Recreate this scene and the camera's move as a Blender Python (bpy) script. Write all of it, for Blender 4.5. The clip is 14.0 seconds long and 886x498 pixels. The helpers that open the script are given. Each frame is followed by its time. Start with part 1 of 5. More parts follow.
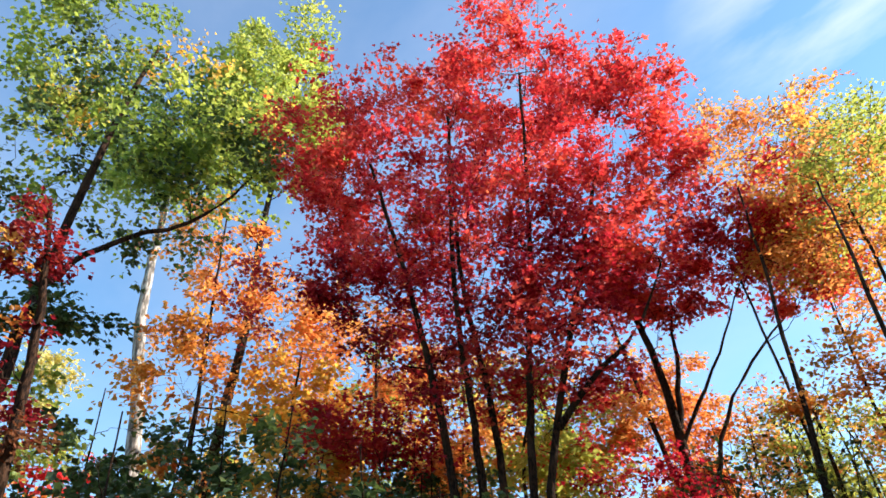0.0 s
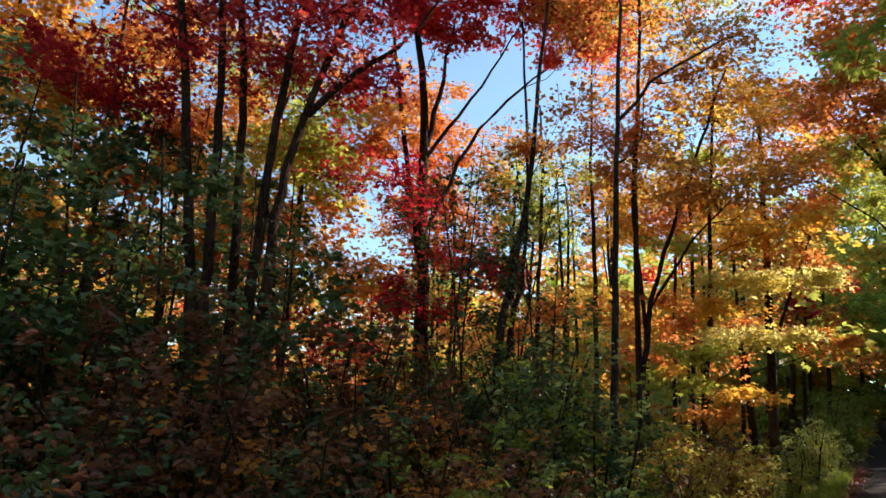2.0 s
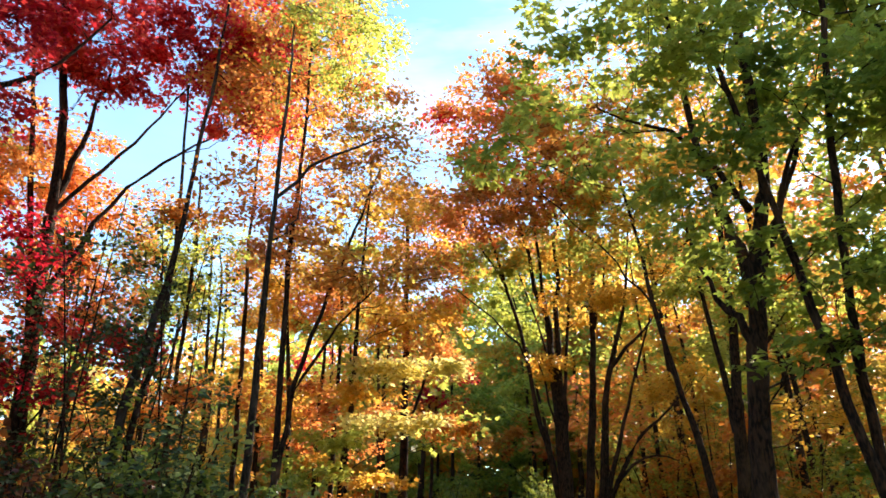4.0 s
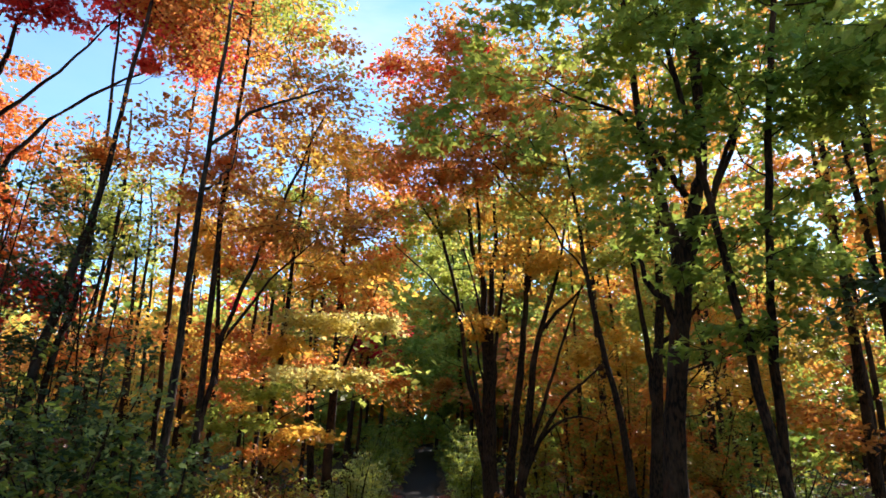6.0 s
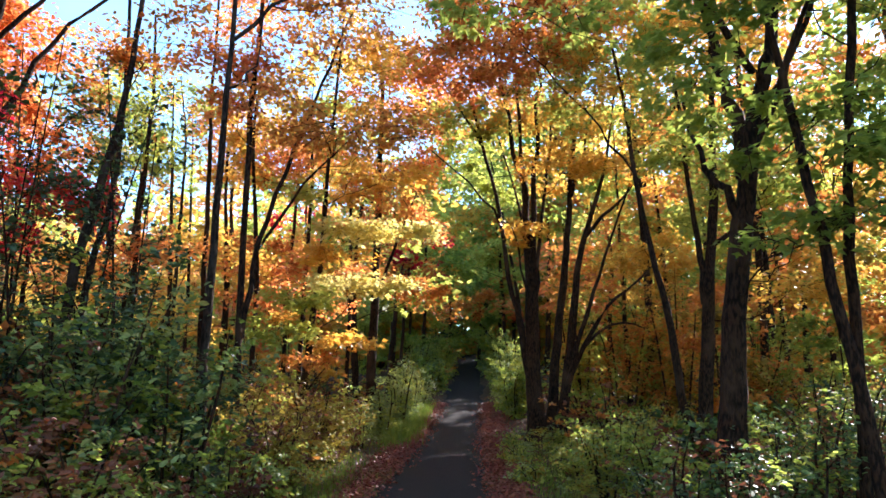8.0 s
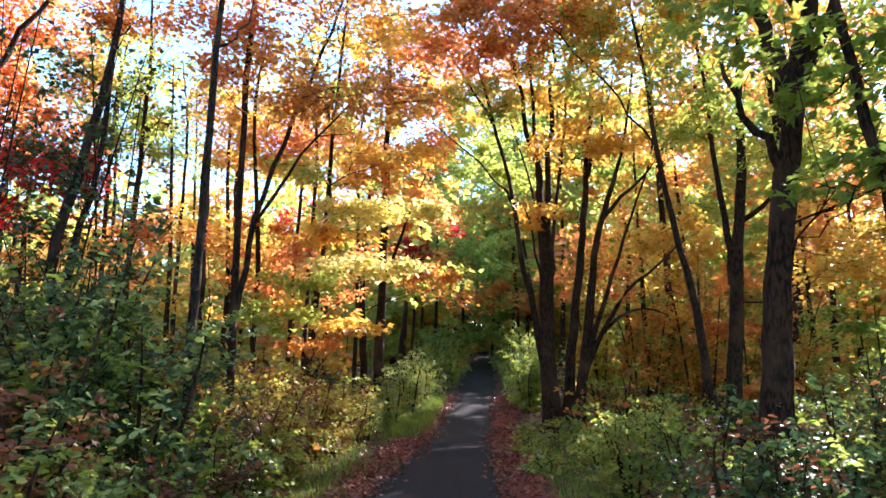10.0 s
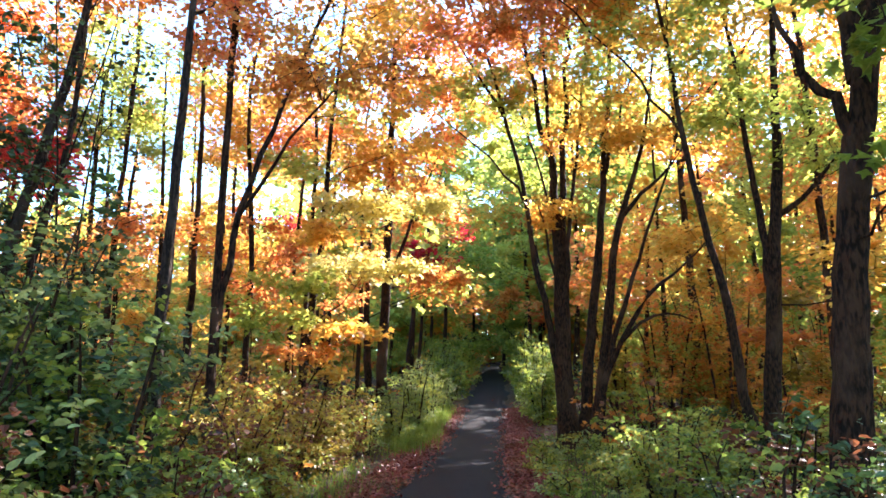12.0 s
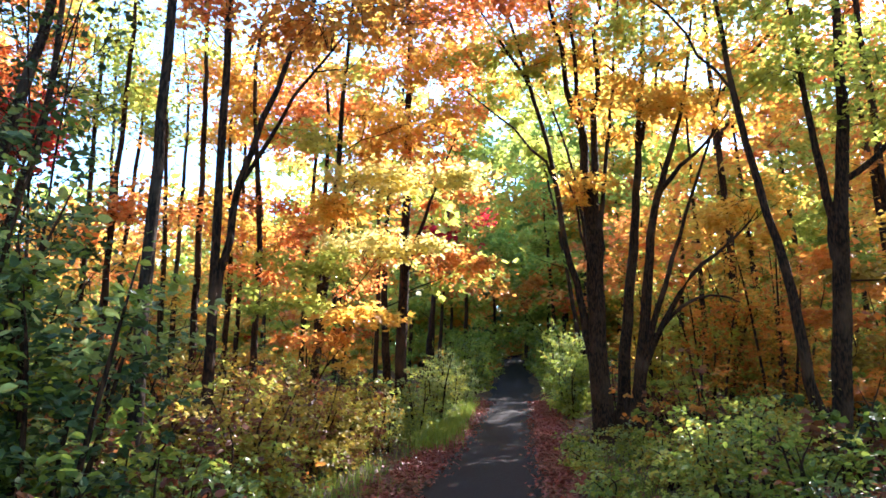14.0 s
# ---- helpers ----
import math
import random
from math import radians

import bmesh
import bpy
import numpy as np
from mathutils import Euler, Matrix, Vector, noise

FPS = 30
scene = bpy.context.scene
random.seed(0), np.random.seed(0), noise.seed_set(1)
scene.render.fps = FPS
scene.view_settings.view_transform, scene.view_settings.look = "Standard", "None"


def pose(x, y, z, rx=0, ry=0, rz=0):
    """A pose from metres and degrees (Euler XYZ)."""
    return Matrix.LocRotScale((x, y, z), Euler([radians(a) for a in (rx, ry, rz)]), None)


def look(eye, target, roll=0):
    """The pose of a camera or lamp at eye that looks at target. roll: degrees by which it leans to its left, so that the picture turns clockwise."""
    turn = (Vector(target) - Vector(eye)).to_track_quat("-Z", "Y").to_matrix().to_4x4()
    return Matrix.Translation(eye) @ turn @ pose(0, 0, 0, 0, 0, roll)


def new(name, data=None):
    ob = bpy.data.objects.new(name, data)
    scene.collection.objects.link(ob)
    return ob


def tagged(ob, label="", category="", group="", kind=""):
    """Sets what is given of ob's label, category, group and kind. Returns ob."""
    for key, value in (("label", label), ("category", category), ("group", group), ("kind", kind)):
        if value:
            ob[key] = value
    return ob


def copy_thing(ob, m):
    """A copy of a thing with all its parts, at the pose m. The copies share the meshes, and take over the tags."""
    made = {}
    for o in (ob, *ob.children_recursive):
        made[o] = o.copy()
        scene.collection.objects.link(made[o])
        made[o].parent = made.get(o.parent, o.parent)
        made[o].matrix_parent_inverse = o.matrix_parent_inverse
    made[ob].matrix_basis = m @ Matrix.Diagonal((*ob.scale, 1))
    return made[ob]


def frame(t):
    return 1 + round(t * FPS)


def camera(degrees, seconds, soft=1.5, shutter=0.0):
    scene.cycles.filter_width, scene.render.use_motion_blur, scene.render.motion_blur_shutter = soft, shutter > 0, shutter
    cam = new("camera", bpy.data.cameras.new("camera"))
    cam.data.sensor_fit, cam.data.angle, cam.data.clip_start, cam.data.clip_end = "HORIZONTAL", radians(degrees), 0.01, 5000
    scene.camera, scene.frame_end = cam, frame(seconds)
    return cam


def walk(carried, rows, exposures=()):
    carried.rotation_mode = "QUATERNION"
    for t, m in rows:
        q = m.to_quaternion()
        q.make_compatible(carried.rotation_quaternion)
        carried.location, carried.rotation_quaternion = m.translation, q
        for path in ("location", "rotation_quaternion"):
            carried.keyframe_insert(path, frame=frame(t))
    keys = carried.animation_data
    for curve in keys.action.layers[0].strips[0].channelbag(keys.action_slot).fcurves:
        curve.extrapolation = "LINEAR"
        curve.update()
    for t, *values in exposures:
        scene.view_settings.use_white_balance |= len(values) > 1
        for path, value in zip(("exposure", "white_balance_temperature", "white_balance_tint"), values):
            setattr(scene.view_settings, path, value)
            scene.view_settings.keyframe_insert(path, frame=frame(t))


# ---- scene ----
cam = camera(65.81, 14.0, soft=1.6)

# seconds, eye, then heading to the left of +y, tilt upwards and lean, in degrees
PATH = (
    (0.0, (-0.126, 0.003, 1.854), (52.43, 37.62, -2.52)),
    (0.5, (-0.123, 0.075, 1.840), (51.18, 33.01, -1.97)),
    (1.0, (-0.082, 0.222, 1.767), (46.96, 26.35, -0.13)),
    (1.5, (-0.049, 0.293, 1.693), (39.29, 19.04, 1.59)),
    (2.0, (-0.054, 0.414, 1.664), (32.56, 13.70, 2.69)),
    (2.5, (-0.048, 0.604, 1.630), (28.27, 15.15, 2.34)),
    (3.0, (-0.009, 0.698, 1.602), (18.94, 15.95, 0.03)),
    (3.5, (0.006, 0.788, 1.611), (11.78, 16.06, -0.07)),
    (4.0, (0.009, 0.777, 1.617), (3.63, 21.48, -1.04)),
    (4.2, (0.007, 0.777, 1.629), (1.12, 23.08, -1.45)),
    (6.3, (0.069, 0.807, 1.874), (-1.57, 14.78, 0.78)),
    (6.5, (0.075, 0.815, 1.876), (-1.01, 13.16, 0.36)),
    (7.0, (0.069, 0.898, 1.859), (1.22, 11.19, 0.95)),
    (7.5, (0.060, 1.097, 1.845), (2.58, 11.68, 1.76)),
    (8.0, (0.071, 1.297, 1.762), (1.82, 10.00, 0.38)),
    (8.2, (0.075, 1.382, 1.734), (1.53, 10.49, -0.20)),
    (10.3, (0.120, 2.190, 1.515), (3.05, 10.00, 0.46)),
    (10.5, (0.121, 2.296, 1.511), (2.93, 10.80, 0.65)),
    (11.0, (0.167, 2.531, 1.495), (3.14, 11.24, 0.21)),
    (11.5, (0.153, 2.779, 1.505), (4.65, 11.48, 0.30)),
    (12.0, (0.159, 3.044, 1.501), (3.95, 10.92, 0.52)),
    (12.5, (0.182, 3.280, 1.392), (4.55, 11.72, -0.67)),
    (13.0, (0.156, 3.471, 1.298), (5.23, 11.80, -0.62)),
    (13.5, (0.084, 3.752, 1.375), (4.55, 10.88, 0.08)),
    (14.0, (0.005, 4.064, 1.421), (5.46, 10.50, 0.08)),
)


def facing(eye, yaw, tilt, lean):
    a, b = radians(yaw), radians(tilt)
    way = Vector((-math.sin(a) * math.cos(b), math.cos(a) * math.cos(b), math.sin(b)))
    return look(eye, Vector(eye) + way, lean)


# seconds, stops, white balance
EXPOSURE = ((0.0, 1.23, 6900, 16), (0.5, 1.09, 6900, 16), (1.0, 1.0, 7300, 16), (2.0, 1.02, 7300, 18), (2.5, 1.53, 7300, 18), (3.0, 1.61, 7300, 18), (4.0, 1.67, 7300, 18), (6.3, 1.22, 6450, 18), (7.0, 1.44, 6450, 18), (7.5, 1.77, 6450, 18), (8.2, 2.0, 5990, 20), (10.5, 2.46, 5990, 20), (12.5, 2.68, 5990, 20), (13.0, 2.53, 5990, 20), (14.0, 2.53, 5990, 20))
walk(cam, [(t, facing(eye, *turn)) for t, eye, turn in PATH], EXPOSURE)

# ---- world, sun ----
SUN = Vector((0.485, 0.712, 0.508)).normalized()
world = bpy.data.worlds.new("sky")
scene.world = world
world.use_nodes = True
wn = world.node_tree
sky = wn.nodes.new("ShaderNodeTexSky")
sky.sky_type = "NISHITA"
sky.sun_disc = False
sky.sun_elevation = math.asin(SUN.z)
sky.sun_rotation = math.atan2(SUN.x, SUN.y)
sky.air_density, sky.dust_density, sky.ozone_density = 1.05, 0.15, 1.0
# thin, high cirrus, thickest to the north-west
wc, wmap, cloud, veil, bank, where, thick = (wn.nodes.new("ShaderNode" + k) for k in ("TexCoord", "Mapping", "TexNoise", "MapRange", "MapRange", "VectorMath", "Math"))
wmap.inputs["Scale"].default_value = (1.2, 3.2, 5.0)
cloud.inputs["Scale"].default_value, cloud.inputs["Detail"].default_value, cloud.inputs["Roughness"].default_value = 1.1, 8, 0.55
veil.inputs[1].default_value, veil.inputs[2].default_value, veil.inputs[4].default_value = 0.36, 0.72, 1.0
where.operation = "DOT_PRODUCT"
where.inputs[1].default_value = (-0.04, 0.715, 0.698)
bank.inputs[1].default_value, bank.inputs[2].default_value, bank.inputs[3].default_value, bank.inputs[4].default_value = 0.965, 0.998, 0.1, 1.0
thick.operation = "MULTIPLY"
wmix, tint = wn.nodes.new("ShaderNodeMix"), wn.nodes.new("ShaderNodeMix")
wmix.data_type = tint.data_type = "RGBA"
tint.blend_type = "MULTIPLY"
tint.inputs[0].default_value = 1.0
tint.inputs[7].default_value = (0.64, 0.95, 1.07, 1)
wmix.inputs[7].default_value = (5.6, 5.7, 5.8, 1)
wn.links.new(wc.outputs["Generated"], wmap.inputs["Vector"])
wn.links.new(wc.outputs["Generated"], where.inputs[0])
wn.links.new(where.outputs["Value"], bank.inputs[0])
wn.links.new(wmap.outputs[0], cloud.inputs["Vector"])
wn.links.new(cloud.outputs["Fac"], veil.inputs[0])
wn.links.new(veil.outputs[0], thick.inputs[0])
wn.links.new(bank.outputs[0], thick.inputs[1])
wn.links.new(thick.outputs[0], wmix.inputs[0])
wn.links.new(sky.outputs[0], tint.inputs[6])
wn.links.new(tint.outputs[2], wmix.inputs[6])
wn.links.new(wmix.outputs[2], wn.nodes["Background"].inputs[0])
wn.nodes["Background"].inputs[1].default_value = 0.135
lamp = bpy.data.lights.new("sun", "SUN")
lamp.energy, lamp.angle, lamp.color = 5.0, radians(0.6), (1.0, 0.94, 0.84)
sun = new("sun", lamp)
sun.matrix_world = look(SUN * 80, (0, 0, 0))

# ---- materials ----
rng = np.random.default_rng(7)


def nodes_of(name):
    m = bpy.data.materials.new(name)
    m.use_nodes = True
    n = m.node_tree.nodes
    return m, n, m.node_tree.links, n["Principled BSDF"]


def ramp(n, colours):
    r = n.new("ShaderNodeValToRGB")
    el = r.color_ramp.elements
    while len(el) < len(colours):
        el.new(0.5)
    for i, c in enumerate(colours):
        el[i].position = i / (len(colours) - 1)
        el[i].color = (*c, 1)
    return r


def mixed(n, l, a, b, fac, kind="MIX"):
    m = n.new("ShaderNodeMix")
    m.data_type, m.blend_type = "RGBA", kind
    for sock, v in ((m.inputs[0], fac), (m.inputs[6], a), (m.inputs[7], b)):
        if isinstance(v, (int, float)):
            sock.default_value = v
        elif isinstance(v, tuple):
            sock.default_value = (*v, 1)
        else:
            l.new(v, sock)
    return m.outputs[2]


def leaf_material(name, colours, gloss=0.45, thin=0.68):
    """Leaf blades: each its own tint, patches of the crown drift in hue, and sunlight shines through."""
    m, n, l, p = nodes_of(name)
    geo, tc = n.new("ShaderNodeNewGeometry"), n.new("ShaderNodeTexCoord")
    patch = n.new("ShaderNodeTexNoise")
    patch.inputs["Scale"].default_value, patch.inputs["Detail"].default_value = 0.55, 2
    l.new(tc.outputs["Object"], patch.inputs["Vector"])
    mix = n.new("ShaderNodeMath")
    mix.operation = "MULTIPLY_ADD"
    l.new(geo.outputs["Random Per Island"], mix.inputs[0])
    mix.inputs[1].default_value = 0.5
    stretch = n.new("ShaderNodeMath")
    stretch.operation = "MULTIPLY_ADD"
    l.new(patch.outputs["Fac"], stretch.inputs[0])
    stretch.inputs[1].default_value, stretch.inputs[2].default_value = 1.5, -0.5
    l.new(stretch.outputs[0], mix.inputs[2])
    r = ramp(n, colours)
    l.new(mix.outputs[0], r.inputs[0])
    spot = n.new("ShaderNodeTexNoise")
    spot.inputs["Scale"].default_value = 45
    l.new(tc.outputs["Object"], spot.inputs["Vector"])
    dull = n.new("ShaderNodeMapRange")
    l.new(spot.outputs["Fac"], dull.inputs[0])
    dull.inputs[1].default_value, dull.inputs[2].default_value, dull.inputs[3].default_value, dull.inputs[4].default_value = 0.35, 0.7, 1.0, 0.72
    col = mixed(n, l, r.outputs[0], dull.outputs[0], 1.0, "MULTIPLY")
    l.new(col, p.inputs["Base Color"])
    p.inputs["Roughness"].default_value = gloss
    tr = n.new("ShaderNodeBsdfTranslucent")
    l.new(col, tr.inputs[0])
    sh = n.new("ShaderNodeMixShader")
    sh.inputs[0].default_value = thin
    l.new(p.outputs[0], sh.inputs[1])
    l.new(tr.outputs[0], sh.inputs[2])
    l.new(sh.outputs[0], n["Material Output"].inputs[0])
    return m


RED = leaf_material("red_leaves", [(0.38, 0.012, 0.024), (0.72, 0.045, 0.05), (0.86, 0.105, 0.075), (0.9, 0.2, 0.09)])
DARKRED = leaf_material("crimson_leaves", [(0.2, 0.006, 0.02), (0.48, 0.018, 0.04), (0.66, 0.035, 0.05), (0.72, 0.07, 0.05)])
ORANGE = leaf_material("orange_leaves", [(0.62, 0.14, 0.045), (0.84, 0.28, 0.07), (0.9, 0.42, 0.11), (0.9, 0.55, 0.15)])
GOLD = leaf_material("golden_leaves", [(0.68, 0.28, 0.04), (0.84, 0.45, 0.065), (0.88, 0.58, 0.1), (0.78, 0.64, 0.13)])
PALE = leaf_material("pale_yellow_leaves", [(0.72, 0.55, 0.09), (0.8, 0.67, 0.17), (0.82, 0.74, 0.3), (0.76, 0.7, 0.22)])
LIME = leaf_material("lime_leaves", [(0.26, 0.33, 0.05), (0.42, 0.49, 0.08), (0.56, 0.6, 0.12), (0.64, 0.58, 0.11)])
GREEN = leaf_material("green_leaves", [(0.13, 0.2, 0.035), (0.25, 0.35, 0.055), (0.38, 0.46, 0.08), (0.54, 0.55, 0.11)])
# dark oak green, with the shade of deep foliage put into the colour
OAK = leaf_material("shaded_oak_leaves", [(0.026, 0.05, 0.018), (0.052, 0.098, 0.03), (0.095, 0.16, 0.045), (0.17, 0.23, 0.06)], 0.44, 0.35)
OLIVE = leaf_material("olive_yellow_leaves", [(0.17, 0.12, 0.02), (0.33, 0.235, 0.035), (0.48, 0.36, 0.055), (0.54, 0.44, 0.08)], 0.5, 0.5)
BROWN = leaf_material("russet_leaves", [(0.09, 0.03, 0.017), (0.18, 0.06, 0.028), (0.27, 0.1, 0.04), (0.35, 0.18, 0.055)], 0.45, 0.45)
RUST = leaf_material("rusty_orange_leaves", [(0.48, 0.14, 0.032), (0.68, 0.25, 0.052), (0.79, 0.36, 0.072), (0.74, 0.45, 0.095)])
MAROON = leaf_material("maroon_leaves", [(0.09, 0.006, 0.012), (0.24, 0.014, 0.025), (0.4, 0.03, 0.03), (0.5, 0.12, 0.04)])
# pale green; light glancing off the blades is put into the colour
SILVER = leaf_material("pale_green_sheen_leaves", [(0.13, 0.2, 0.05), (0.25, 0.33, 0.09), (0.38, 0.45, 0.14), (0.48, 0.5, 0.16)], 0.46, 0.45)
LITTER_RED = leaf_material("fallen_red_leaves", [(0.11, 0.022, 0.018), (0.24, 0.04, 0.03), (0.31, 0.085, 0.045), (0.22, 0.1, 0.05)], 0.55, 0.15)
GRASS = leaf_material("grass_blades", [(0.08, 0.14, 0.02), (0.16, 0.25, 0.03), (0.28, 0.34, 0.05), (0.4, 0.4, 0.08)], 0.5, 0.45)


def bark_material(name, dark, light, scale=9.0, patches=None):
    m, n, l, p = nodes_of(name)
    tc, mp = n.new("ShaderNodeTexCoord"), n.new("ShaderNodeMapping")
    mp.inputs["Scale"].default_value = (scale, scale, scale * 0.3)
    l.new(tc.outputs["Object"], mp.inputs["Vector"])
    ridge = n.new("ShaderNodeTexNoise")
    ridge.inputs["Scale"].default_value, ridge.inputs["Detail"].default_value = 3.0, 6
    l.new(mp.outputs[0], ridge.inputs["Vector"])
    r = ramp(n, [dark, dark, light, light])
    for e, q in zip(r.color_ramp.elements, (0.0, 0.42, 0.6, 1.0)):
        e.position = q
    l.new(ridge.outputs["Fac"], r.inputs[0])
    col = r.outputs[0]
    moss = n.new("ShaderNodeTexNoise")
    moss.inputs["Scale"].default_value, moss.inputs["Detail"].default_value = 1.7, 4
    l.new(tc.outputs["Object"], moss.inputs["Vector"])
    k = n.new("ShaderNodeMapRange")
    l.new(moss.outputs["Fac"], k.inputs[0])
    k.inputs[1].default_value, k.inputs[2].default_value = 0.52, 0.68
    col = mixed(n, l, col, patches or tuple(c * 1.35 for c in light), k.outputs[0])
    l.new(col, p.inputs["Base Color"])
    p.inputs["Roughness"].default_value = 0.9
    p.inputs["Specular IOR Level"].default_value = 0.12
    b = n.new("ShaderNodeBump")
    b.inputs["Strength"].default_value, b.inputs["Distance"].default_value = 1.0, 0.04
    l.new(ridge.outputs["Fac"], b.inputs["Height"])
    l.new(b.outputs[0], p.inputs["Normal"])
    return m


BARK = bark_material("maple_bark", (0.012, 0.007, 0.005), (0.054, 0.027, 0.0155), 14.0, (0.075, 0.041, 0.025))
GREYBARK = bark_material("grey_bark", (0.014, 0.0095, 0.007), (0.056, 0.036, 0.025), 13.0, (0.085, 0.063, 0.048))
BIRCH = bark_material("birch_bark", (0.16, 0.145, 0.125), (0.5, 0.47, 0.43), 4.0, (0.08, 0.07, 0.06))


def ground_material():
    m, n, l, p = nodes_of("forest_floor")
    tc = n.new("ShaderNodeTexCoord")
    a, b = n.new("ShaderNodeTexVoronoi"), n.new("ShaderNodeTexNoise")
    a.inputs["Scale"].default_value = 14
    b.inputs["Scale"].default_value, b.inputs["Detail"].default_value = 0.9, 5
    l.new(tc.outputs["Object"], a.inputs["Vector"])
    l.new(tc.outputs["Object"], b.inputs["Vector"])
    r = ramp(n, [(0.03, 0.018, 0.01), (0.08, 0.04, 0.018), (0.12, 0.06, 0.022), (0.07, 0.055, 0.024)])
    l.new(a.outputs["Color"], r.inputs[0])
    g = ramp(n, [(0.02, 0.016, 0.01), (0.06, 0.04, 0.02), (0.04, 0.05, 0.018)])
    l.new(b.outputs["Fac"], g.inputs[0])
    l.new(mixed(n, l, r.outputs[0], g.outputs[0], 0.45), p.inputs["Base Color"])
    p.inputs["Roughness"].default_value = 0.95
    bm = n.new("ShaderNodeBump")
    bm.inputs["Strength"].default_value, bm.inputs["Distance"].default_value = 0.8, 0.05
    l.new(a.outputs["Distance"], bm.inputs["Height"])
    l.new(bm.outputs[0], p.inputs["Normal"])
    return m


def gravel_material():
    m, n, l, p = nodes_of("grey_gravel")
    tc = n.new("ShaderNodeTexCoord")
    a, b, c = n.new("ShaderNodeTexVoronoi"), n.new("ShaderNodeTexNoise"), n.new("ShaderNodeTexNoise")
    a.inputs["Scale"].default_value = 85
    b.inputs["Scale"].default_value, b.inputs["Detail"].default_value = 1.3, 6
    c.inputs["Scale"].default_value = 140
    for q in (a, b, c):
        l.new(tc.outputs["Object"], q.inputs["Vector"])
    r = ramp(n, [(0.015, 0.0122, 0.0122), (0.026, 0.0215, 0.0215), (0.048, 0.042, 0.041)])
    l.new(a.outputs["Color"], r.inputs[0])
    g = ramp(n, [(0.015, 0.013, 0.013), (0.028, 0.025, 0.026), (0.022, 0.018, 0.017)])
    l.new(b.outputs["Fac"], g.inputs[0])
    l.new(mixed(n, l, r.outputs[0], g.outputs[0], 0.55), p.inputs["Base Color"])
    p.inputs["Roughness"].default_value = 0.9
    p.inputs["Specular IOR Level"].default_value = 0.2
    bm = n.new("ShaderNodeBump")
    bm.inputs["Strength"].default_value, bm.inputs["Distance"].default_value = 0.6, 0.015
    l.new(a.outputs["Distance"], bm.inputs["Height"])
    l.new(bm.outputs[0], p.inputs["Normal"])
    return m


FLOOR, GRAVEL = ground_material(), gravel_material()

# ---- mesh helpers ----
def height(x, y):
    """The lie of the land: nearly level by the start, rising gently along the track, with small humps beside it."""
    x, y = np.asarray(x, float), np.asarray(y, float)
    z = np.interp(y, [-400, 0, 8, 16, 24, 60, 140, 800], [-0.4, -0.15, 0.0, 0.2, 0.66, 3.0, 6.0, 9.0])
    off = np.clip((np.abs(x + 0.3) - 1.8) / 4, 0, 1)
    return z + off * (0.12 * np.sin(x * 0.9 + y * 0.4) + 0.1 * np.sin(y * 0.8 - x * 0.3))


def mesh_object(name, verts, quads, mats, parent=None, slots=None, smooth=False):
    verts, quads = np.asarray(verts, np.float32), np.asarray(quads, np.int32)
    me = bpy.data.meshes.new(name)
    me.vertices.add(len(verts))
    me.vertices.foreach_set("co", verts.ravel())
    me.loops.add(quads.size)
    me.loops.foreach_set("vertex_index", quads.ravel())
    me.polygons.add(len(quads))
    me.polygons.foreach_set("loop_start", np.arange(0, quads.size, 4, dtype=np.int32))
    for m in mats:
        me.materials.append(m)
    if slots is not None:
        me.polygons.foreach_set("material_index", np.asarray(slots, np.int32))
    me.update(calc_edges=True)
    me.polygons.foreach_set("use_smooth", np.full(len(quads), smooth))
    ob = new(name, me)
    if parent:
        ob.parent = parent
        ob.matrix_parent_inverse = Matrix.Translation(-parent.location)
    return ob


def smooth_line(pts, count):
    """A Catmull-Rom line through a few points."""
    p = np.asarray(pts, float)
    if len(p) == 2:
        return p[0] + (p[1] - p[0]) * np.linspace(0, 1, count)[:, None]
    q = np.vstack([2 * p[0] - p[1], p, 2 * p[-1] - p[-2]])
    s = np.linspace(0, len(p) - 1, count)
    i = np.minimum(s.astype(int), len(p) - 2)
    u = (s - i)[:, None]
    a, b, c, d = q[i], q[i + 1], q[i + 2], q[i + 3]
    return 0.5 * (2 * b + (c - a) * u + (2 * a - 5 * b + 4 * c - d) * u ** 2 + (3 * b - a - 3 * c + d) * u ** 3)


def tube(line, radii, sides):
    """Quads of a round, slightly lumpy limb along a line."""
    line, radii = np.asarray(line), np.asarray(radii)
    way = np.gradient(line, axis=0)
    way /= np.linalg.norm(way, axis=1, keepdims=True) + 1e-9
    ref = np.where(np.abs(way[:, 2:3]) > 0.8, [[1.0, 0.13, 0]], [[0, 0, 1.0]])
    side = np.cross(way, ref)
    side /= np.linalg.norm(side, axis=1, keepdims=True)
    up = np.cross(side, way)
    a = np.linspace(0, 2 * np.pi, sides, endpoint=False)
    lump = 1 + rng.normal(0, 0.05, (len(line), sides)) if sides > 4 else np.ones((len(line), sides))
    v = line[:, None] + (radii[:, None] * lump)[..., None] * (np.cos(a)[None, :, None] * side[:, None] + np.sin(a)[None, :, None] * up[:, None])
    i, j = np.meshgrid(np.arange(len(line) - 1), np.arange(sides), indexing="ij")
    k = (j + 1) % sides
    f = np.stack([i * sides + j, i * sides + k, (i + 1) * sides + k, (i + 1) * sides + j], -1).reshape(-1, 4)
    return v.reshape(-1, 3), f


def joined(pieces):
    vs, fs, n = [], [], 0
    for v, f in pieces:
        vs.append(v)
        fs.append(f + n)
        n += len(v)
    return np.concatenate(vs), np.concatenate(fs)


